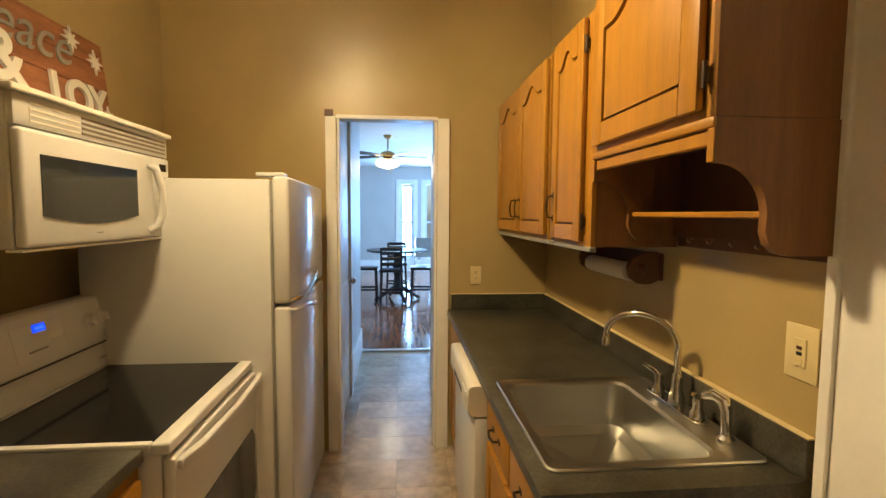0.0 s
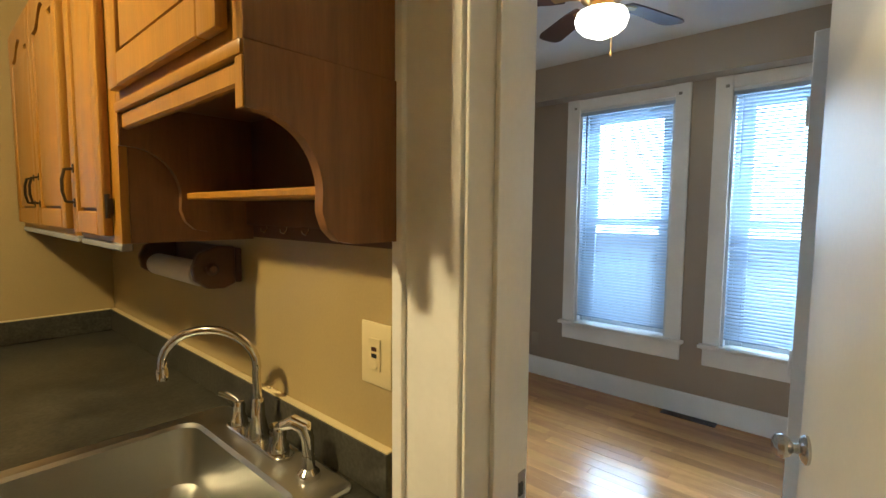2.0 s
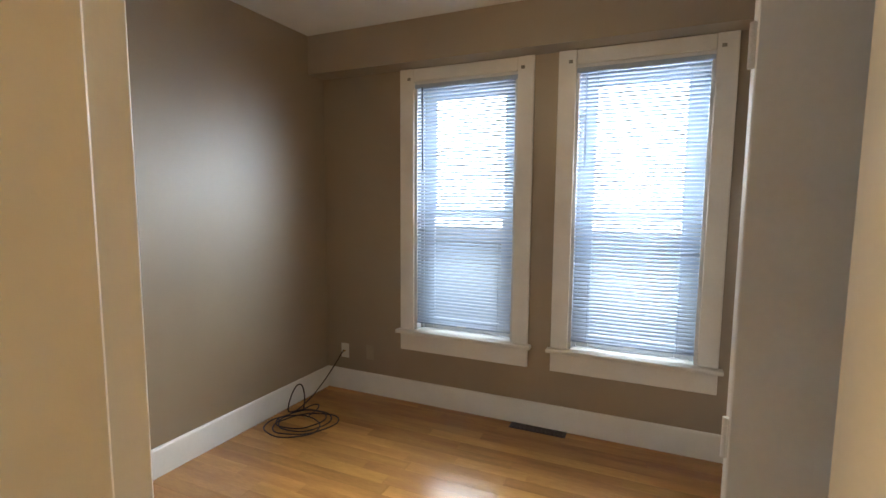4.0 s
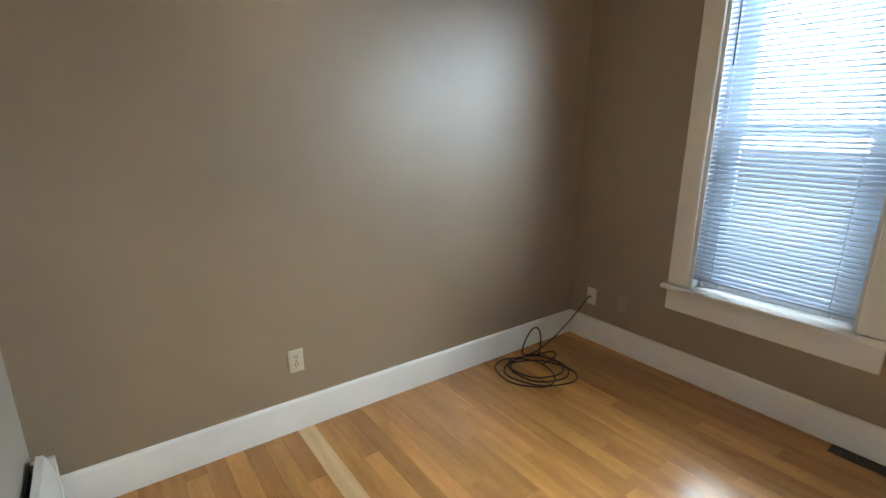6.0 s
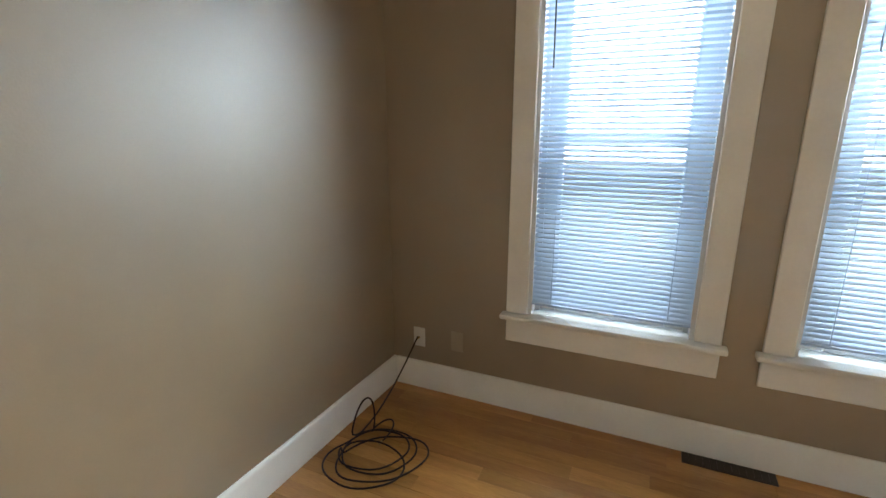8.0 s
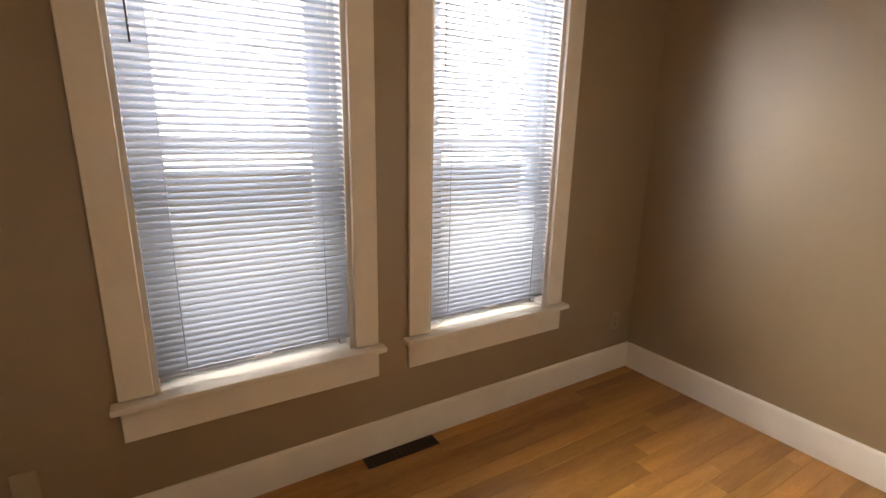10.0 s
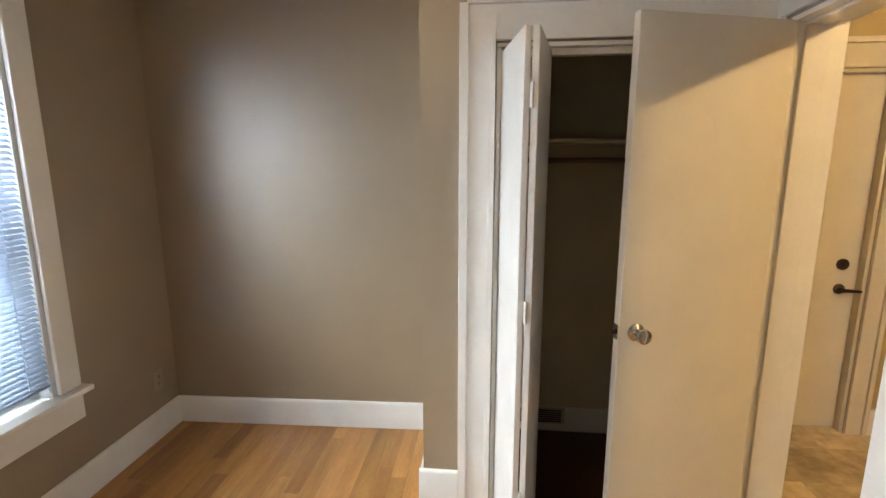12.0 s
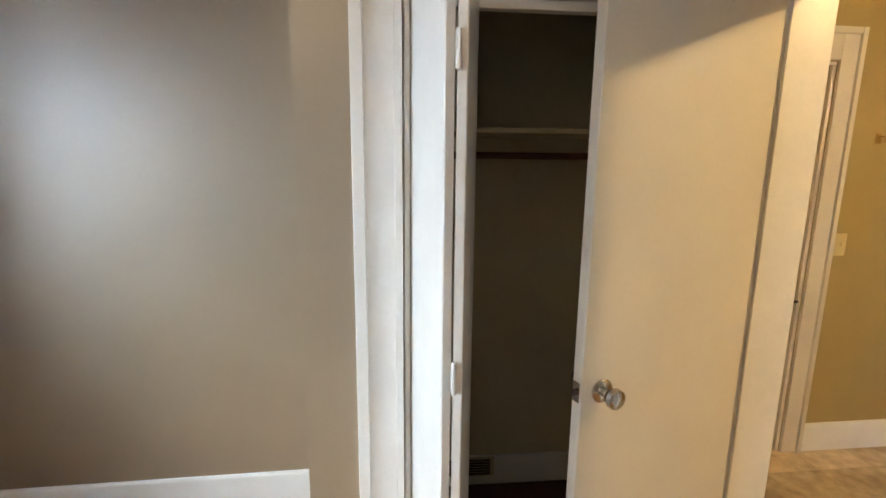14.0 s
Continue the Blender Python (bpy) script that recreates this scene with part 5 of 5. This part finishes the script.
letters("peace", 0.215, -0.33, 0.270, 0.006, "greyp", "script_word", 0.35, 0.0)
letters("&", 0.24, -0.255, 0.125, 0.012, "whitep", "letter", 0.0, 0.006)
for ch, u in (("J", 0.02), ("O", 0.105), ("Y", 0.245)):
    letters(ch, 0.19, u, 0.085, 0.012, "whitep", "letter", 0.0, 0.006)
star = []
for k in range(16):
    rr = (0.055, 0.020, 0.040, 0.020)[k % 4]
    star.append((0.325 + rr * math.sin(2 * math.pi * k / 16), 0.335 + rr * math.cos(2 * math.pi * k / 16)))
part("snowflake", Geo().prism(star, "x", 0.001, 0.009).turn(SM), "whitep", sg)
for du, dv in ((0.045, -0.23), (-0.14, 0.05)):
    part("snowflake", Geo().prism([(u + du, v + dv) for u, v in star], "x", 0.001, 0.009).turn(SM), "whitep", sg)

lc = thing("base_cabinet", (-1.95, 0.7, 0), "oak base cabinet beside the range", "cabinet", "kitchen base cabinets")
part("body", Geo().box(LX + 0.002, -1.645, 0.20, 1.170, 0.10, 0.871), "oak_side", lc)
part("face_frame", Geo().box(-1.6445, -1.627, 0.20, 1.170, 0.10, 0.871), "oak", lc)
part("toe_kick", Geo().box(LX + 0.002, -1.70, 0.20, 1.170, 0.0, 0.099), "black", lc)
part("door", Geo().box(-1.6265, -1.608, 0.62, 1.15, 0.13, 0.66, 0.005, 2), "oak", lc)
part("drawer_front", Geo().box(-1.6265, -1.608, 0.62, 1.15, 0.69, 0.84, 0.005, 2), "oak", lc)
lt = thing("countertop", (-1.97, 0.7, 0.872), "dark charcoal laminate countertop beside the range", "countertop")
part("worktop", Geo().box(LX + 0.001, -1.612, 0.18, 1.172, 0.872, 0.91, 0.005, 2), "lam", lt)
part("backsplash", Geo().box(LX + 0.001, LX + 0.02, 0.18, 1.172, 0.9105, 1.01, 0.003, 1), "lam", lt)

# back door, switch and hook
xd = thing("door_4", (XD0, RY - 0.06, 0), "flat cream back door with deadbolt and lever", "door", "", "structure")
part("leaf", Geo().box(XD0 + 0.022, XD1 - 0.006, RY - 0.085, RY - 0.045, 0.01, XDH - 0.02, 0.002, 1), "door", xd)
part("deadbolt", Geo().lathe((-0.77, RY - 0.0445, 1.005), [(0.001, 0), (0.032, 0), (0.032, 0.010), (0.026, 0.016), (0.012, 0.018), (0.001, 0.018)], 22, (0, 1, 0)).box(-0.773, -0.767, RY - 0.0265, RY - 0.014, 0.990, 1.02, 0.002, 1), "bronze", xd, "dark bronze deadbolt")
part("lever_handle", Geo().lathe((-0.77, RY - 0.0445, 0.862), [(0.001, 0), (0.030, 0), (0.029, 0.008), (0.013, 0.014), (0.012, 0.045), (0.001, 0.045)], 20, (0, 1, 0)).tube([(-0.77, RY - 0.003, 0.862), (-0.785, RY + 0.002, 0.862), (-0.82, RY + 0.003, 0.860), (-0.86, RY + 0.001, 0.858)], [0.010, 0.010, 0.009, 0.007], 10), "bronze", xd, "dark bronze lever handle")
casing("jamb", [(XD0 + 0.001, XD0 + 0.020, RY - 0.10, RY, 0, XDH - 0.019), (XD0, XD1, RY - 0.10, RY, XDH - 0.018, XDH - 0.001)], "cream back door jamb", "door")
casing("trim_back_door", [(XD0 - 0.085, XD0 - 0.002, RY + 0.001, RY + 0.018, 0, XDH + 0.12), (XD0 - 0.112, XD0 - 0.087, RY + 0.001, RY + 0.028, 0, XDH + 0.15),
                          (XD0, XD1 + 0.02, RY + 0.001, RY + 0.018, XDH + 0.004, XDH + 0.12), (XD0 - 0.085, XD1 + 0.02, RY + 0.001, RY + 0.028, XDH + 0.122, XDH + 0.15)], "cream back door casing with raised band", "door")
s2 = outlet("light_switch", (-1.045, RY, 1.16), "+y", "plate", "ivory light switch beside the back door", False, "switch")
part("toggle", Geo().box(-1.049, -1.041, RY + 0.006, RY + 0.018, 1.155, 1.172, 0.002, 1), "plate", s2)
hk = thing("coat_hook", (-1.165, RY, 1.69), "small antique brass wall hook", "hook")
part("plate", Geo().box(-1.18, -1.15, RY + 0.0005, RY + 0.006, 1.665, 1.715, 0.002, 1), "brass", hk)
part("hook", Geo().tube([(-1.165, RY + 0.006, 1.70), (-1.165, RY + 0.03, 1.70), (-1.165, RY + 0.04, 1.685), (-1.165, RY + 0.035, 1.67)], 0.004, 8), "brass", hk)

# kitchen ceiling light, seen as highlights on walls, sink and fridge
kl = thing("ceiling_light", (-1.42, 1.42, KCEIL), "round opal kitchen ceiling light", "ceiling light")
part("base", Geo().lathe((-1.42, 1.42, KCEIL), [(0.001, -0.0005), (0.09, -0.0005), (0.085, -0.03), (0.03, -0.05), (0.012, -0.06), (0.012, -0.16), (0.001, -0.16)], 24), "nickel", kl)
part("shade", Geo().lathe((-1.42, 1.42, 2.785), [(0.04, 0.0), (0.09, -0.015), (0.105, -0.04), (0.09, -0.07), (0.05, -0.085), (0.001, -0.09)], 28), "globe", kl)

# ---------------------------------------------------------------- dining room
ceiling_fan("ceiling_fan", -1.13, 7.45, DCEIL, 0.27, 5, 0.62, 8, "walnut", "brass", "dark-bladed ceiling fan with lit bowl on downrod", 0.19)
TX, TY = -0.985, 8.15
tb = thing("round_table", (TX, TY, 0), "dark counter-height round pedestal table", "table")
part("tabletop", Geo().lathe((TX, TY, 0.865), [(0.001, 0), (0.50, 0), (0.53, 0.012), (0.535, 0.025), (0.525, 0.035), (0.001, 0.035)], 40), "espresso", tb)
part("pedestal", Geo().lathe((TX, TY, 0.12), [(0.001, 0), (0.09, 0), (0.12, 0.08), (0.075, 0.16), (0.055, 0.3), (0.085, 0.45), (0.06, 0.62), (0.10, 0.744), (0.001, 0.744)], 22), "espresso", tb)
for k in range(4):
    a = radians(20 + 90 * k)
    c, s = math.cos(a), math.sin(a)
    part("foot", Geo().tube([(TX + 0.06 * c, TY + 0.06 * s, 0.22), (TX + 0.2 * c, TY + 0.2 * s, 0.16), (TX + 0.34 * c, TY + 0.34 * s, 0.06), (TX + 0.42 * c, TY + 0.42 * s, 0.028)], [0.045, 0.04, 0.03, 0.027], 10), "espresso", tb)


def stool(x, y, back, label):
    st = thing("counter_stool", (x, y, 0), label, "stool", "stools round the table")
    part("seat", Geo().box(x - 0.20, x + 0.20, y - 0.19, y + 0.19, 0.56, 0.605, 0.018, 2), "espresso", st)
    for sx in (-1, 1):
        for sy in (-1, 1):
            zt = 0.97 if back and sy < 0 else 0.56
            part("leg", Geo().tube([(x + sx * 0.185, y + sy * 0.175, 0), (x + sx * 0.165, y + sy * 0.155, 0.56), (x + sx * 0.165, y + sy * 0.165, zt)] if zt > 0.61 else [(x + sx * 0.185, y + sy * 0.175, 0), (x + sx * 0.165, y + sy * 0.155, 0.56)], 0.019, 8), "espresso", st)
    for sy in (-1, 1):
        part("stretcher", Geo().box(x - 0.165, x + 0.165, y + sy * 0.167 - 0.009, y + sy * 0.167 + 0.009, 0.21, 0.245, 0.004, 1), "espresso", st)
    for sx in (-1, 1):
        part("stretcher", Geo().box(x + sx * 0.172 - 0.009, x + sx * 0.172 + 0.009, y - 0.15, y + 0.15, 0.27, 0.30, 0.004, 1), "espresso", st)
    if back:
        for z in (0.67, 0.76, 0.85, 0.92):
            part("slat", Geo().box(x - 0.15, x + 0.15, y - 0.178, y - 0.160, z, z + 0.055, 0.005, 1), "espresso", st)
    return st


stool(-1.08, 7.78, True, "dark ladder-back counter chair at the table")
stool(-1.52, 8.08, False, "dark backless wooden counter stool")
stool(-0.56, 8.08, False, "dark backless wooden counter stool")
stool(-1.0, 8.82, True, "dark ladder-back counter chair behind the table").rotation_euler = (0, 0, math.pi)
mc = thing("metal_chair", (-0.40, 9.6, 0), "light tubular metal chair with mesh back", "chair")
for sx in (-1, 1):
    part("frame", Geo().tube([(-0.40 + sx * 0.24, 9.35, 0), (-0.40 + sx * 0.24, 9.40, 0.62), (-0.40 + sx * 0.24, 9.62, 0.66), (-0.40 + sx * 0.22, 9.82, 1.02)], 0.012, 8), "chrome", mc)
    part("leg", Geo().tube([(-0.40 + sx * 0.24, 9.85, 0), (-0.40 + sx * 0.24, 9.75, 0.45)], 0.012, 8), "chrome", mc)
part("seat", Geo().box(-0.62, -0.18, 9.38, 9.80, 0.44, 0.46, 0.008, 2), "greyp", mc)
part("backrest", Geo().prism([(9.72, 0.62), (9.735, 0.62), (9.835, 1.02), (9.82, 1.02)], "x", -0.61, -0.19), "greyp", mc)
solo("smoke_detector", Geo().lathe((-0.70, 4.6, DCEIL), [(0.001, -0.0005), (0.065, -0.0005), (0.062, -0.025), (0.04, -0.035), (0.001, -0.035)], 20), "greyp", "grey round smoke detector on the hallway ceiling", "smoke detector")

# ---------------------------------------------------------------- outside the windows
nb = thing("neighbour_house", (24, 6, -0.6), "pale sided neighbour house beyond the yard", "house")
part("wall", Geo().box(24, 31, -2, 11, -0.6, 2.4), "siding", nb)
part("roof", Geo().prism([(-2.6, 2.4), (11.6, 2.4), (4.5, 4.4)], "x", 23.5, 31.5), "shingle", nb)
for y in (0.5, 4.0, 7.6):
    part("window", Geo().box(23.95, 23.99, y, y + 1.1, 0.5, 1.8), "darkg", nb)
tr0 = thing("tree", (10.5, -1.2, -0.6), "bare grey winter tree in the yard", "tree")
g = Geo().tube([(10.5, -1.2, -0.62), (10.52, -1.2, 0.6), (10.45, -1.15, 1.8), (10.5, -1.1, 3.2), (10.4, -1.0, 5.0)], [0.17, 0.13, 0.11, 0.08, 0.03], 10)
part("trunk", g, "bark", tr0)
rnd = random.Random(4)
g = Geo()
for k in range(26):
    z = rnd.uniform(1.2, 4.6)
    a = rnd.uniform(0, 6.28)
    p = Vector((10.47, -1.12, z))
    pts, rad = [p], [0.045 * (1.15 - z / 6)]
    dv = Vector((math.cos(a), math.sin(a), rnd.uniform(0.4, 1.0))).normalized()
    for s in range(4):
        dv = (dv + Vector((rnd.uniform(-0.4, 0.4), rnd.uniform(-0.4, 0.4), rnd.uniform(-0.1, 0.3)))).normalized()
        pts.append(pts[-1] + dv * rnd.uniform(0.3, 0.55))
        rad.append(rad[-1] * 0.66)
        tw = dv.orthogonal() * rnd.uniform(0.3, 0.6) + dv * 0.3
        g.tube([pts[-1], pts[-1] + tw * 0.5, pts[-1] + tw + Vector((0, 0, 0.1))], [rad[-1] * 0.7, rad[-1] * 0.5, 0.003], 5)
    g.tube(pts, rad, 6)
part("branches", g, "bark", tr0)

# ---------------------------------------------------------------- floors and their pieces
floor = structure("floor", Geo().box(WX, EX, -0.66, NY + 0.11, -0.08, -0.006), "sub", "honey maple strip floor with a soft gloss", "floor")
kfloor = structure("floor_kitchen", Geo().box(LX, WX, RY - 0.12, HE, -0.08, -0.006), "grout", "mottled beige stone-look vinyl tile floor", "floor")
dfloor = structure("floor_dining", Geo().box(-3.1, 2.2, HE, 12.55, -0.08, 0.0), "redwood", "glossy red-brown wooden floor", "floor")
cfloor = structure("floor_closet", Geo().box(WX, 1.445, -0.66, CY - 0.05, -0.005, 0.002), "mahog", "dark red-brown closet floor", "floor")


def piece(name, me, parent, at):
    o = new(name, me)
    o.parent = parent
    o.location = at
    return o


def slab_mesh(name, w, l, t, material, bev=0.0012):
    g = Geo().box(-w / 2, w / 2, -l / 2, l / 2, -t, 0)
    top_edges = [e for e in g.bm.edges if all(v.co.z > -1e-6 for v in e.verts)]
    bmesh.ops.bevel(g.bm, geom=top_edges, offset=bev, segments=1, affect="EDGES")
    me = bpy.data.meshes.new(name)
    g.bm.to_mesh(me)
    g.bm.free()
    me.materials.append(M[material])
    return me


rp = random.Random(11)
PW = 0.083
lens = (0.42, 0.60, 0.78, 0.95, 1.25)
meshes = {l: slab_mesh("plank", PW - 0.0006, l - 0.0006, 0.006, "plank", 0.0006) for l in lens}
cols = int((EX - WX) / PW)
pale = slab_mesh("plank", 0.083, 0.75, 0.006, "planklight", 0.0006)
NF = NY + 0.10
for i in range(cols + 1):
    x = EX - PW * (i + 0.5)
    y = NF
    stop = SY - 0.06 if x > 1.545 else CY - 0.05
    if x < WX + 0.03:
        continue
    y -= rp.uniform(0.0, 0.35) if i % 2 else 0.0
    if y < NF - 0.03:
        l = NF - y
        me = slab_mesh("plank", PW - 0.0006, l - 0.0006, 0.006, "plank", 0.0006)
        piece("plank", me, floor, (x, NF - l / 2, rp.uniform(-0.0003, 0.0002)))
    else:
        y = NF
    if abs(x - 1.18) < PW / 2:
        piece("plank", pale, floor, (x, NY - 0.316, 0.0001))
        y = NY - 0.692
    while y > stop + 0.01:
        l = rp.choice(lens)
        if y - l < stop + 0.12:
            l = y - stop
            me = slab_mesh("plank", PW - 0.0006, l - 0.0006, 0.006, "plank", 0.0006)
        else:
            me = meshes[l]
        piece("plank", me, floor, (x, y - l / 2, rp.uniform(-0.0003, 0.0002)))
        y -= l

T = 0.305
tile = slab_mesh("tile", T - 0.0012, T - 0.0012, 0.006, "tile", 0.0008)
for i in range(int((WX - LX) / T) + 1):
    for j in range(int((HE - RY) / T) + 1):
        x, y = 0.10 - T * i, RY + 0.02 + T * j
        if x - T / 2 < LX or x - T / 2 > WX or y + T / 2 > HE - 0.0:
            continue
        if y > 3.1 and not (HL - 0.1 < x < HR + 0.2):
            continue
        if x > -0.01 and not (DY0 - 0.2 < y < DY1 + 0.2):
            continue
        piece("tile", tile, kfloor, (x, y, rp.uniform(-0.0004, 0.0)))

# the kitchen wing stands a little off square to the bedroom
OFF = Matrix.Translation((0, 2.9, 0)) @ Matrix.Rotation(radians(0.77), 4, "Z") @ Matrix.Translation((0, -2.9, 0))
for o in list(scene.objects):
    if o.parent is None and o.type in ("MESH", "EMPTY") and o.name != "ground":
        c = sum((Vector(v) for v in o.bound_box), Vector()) / 8 if o.type == "MESH" else o.location
        if c.x < 0.1 or c.y > 3.2:
            o.matrix_basis = OFF @ o.matrix_basis
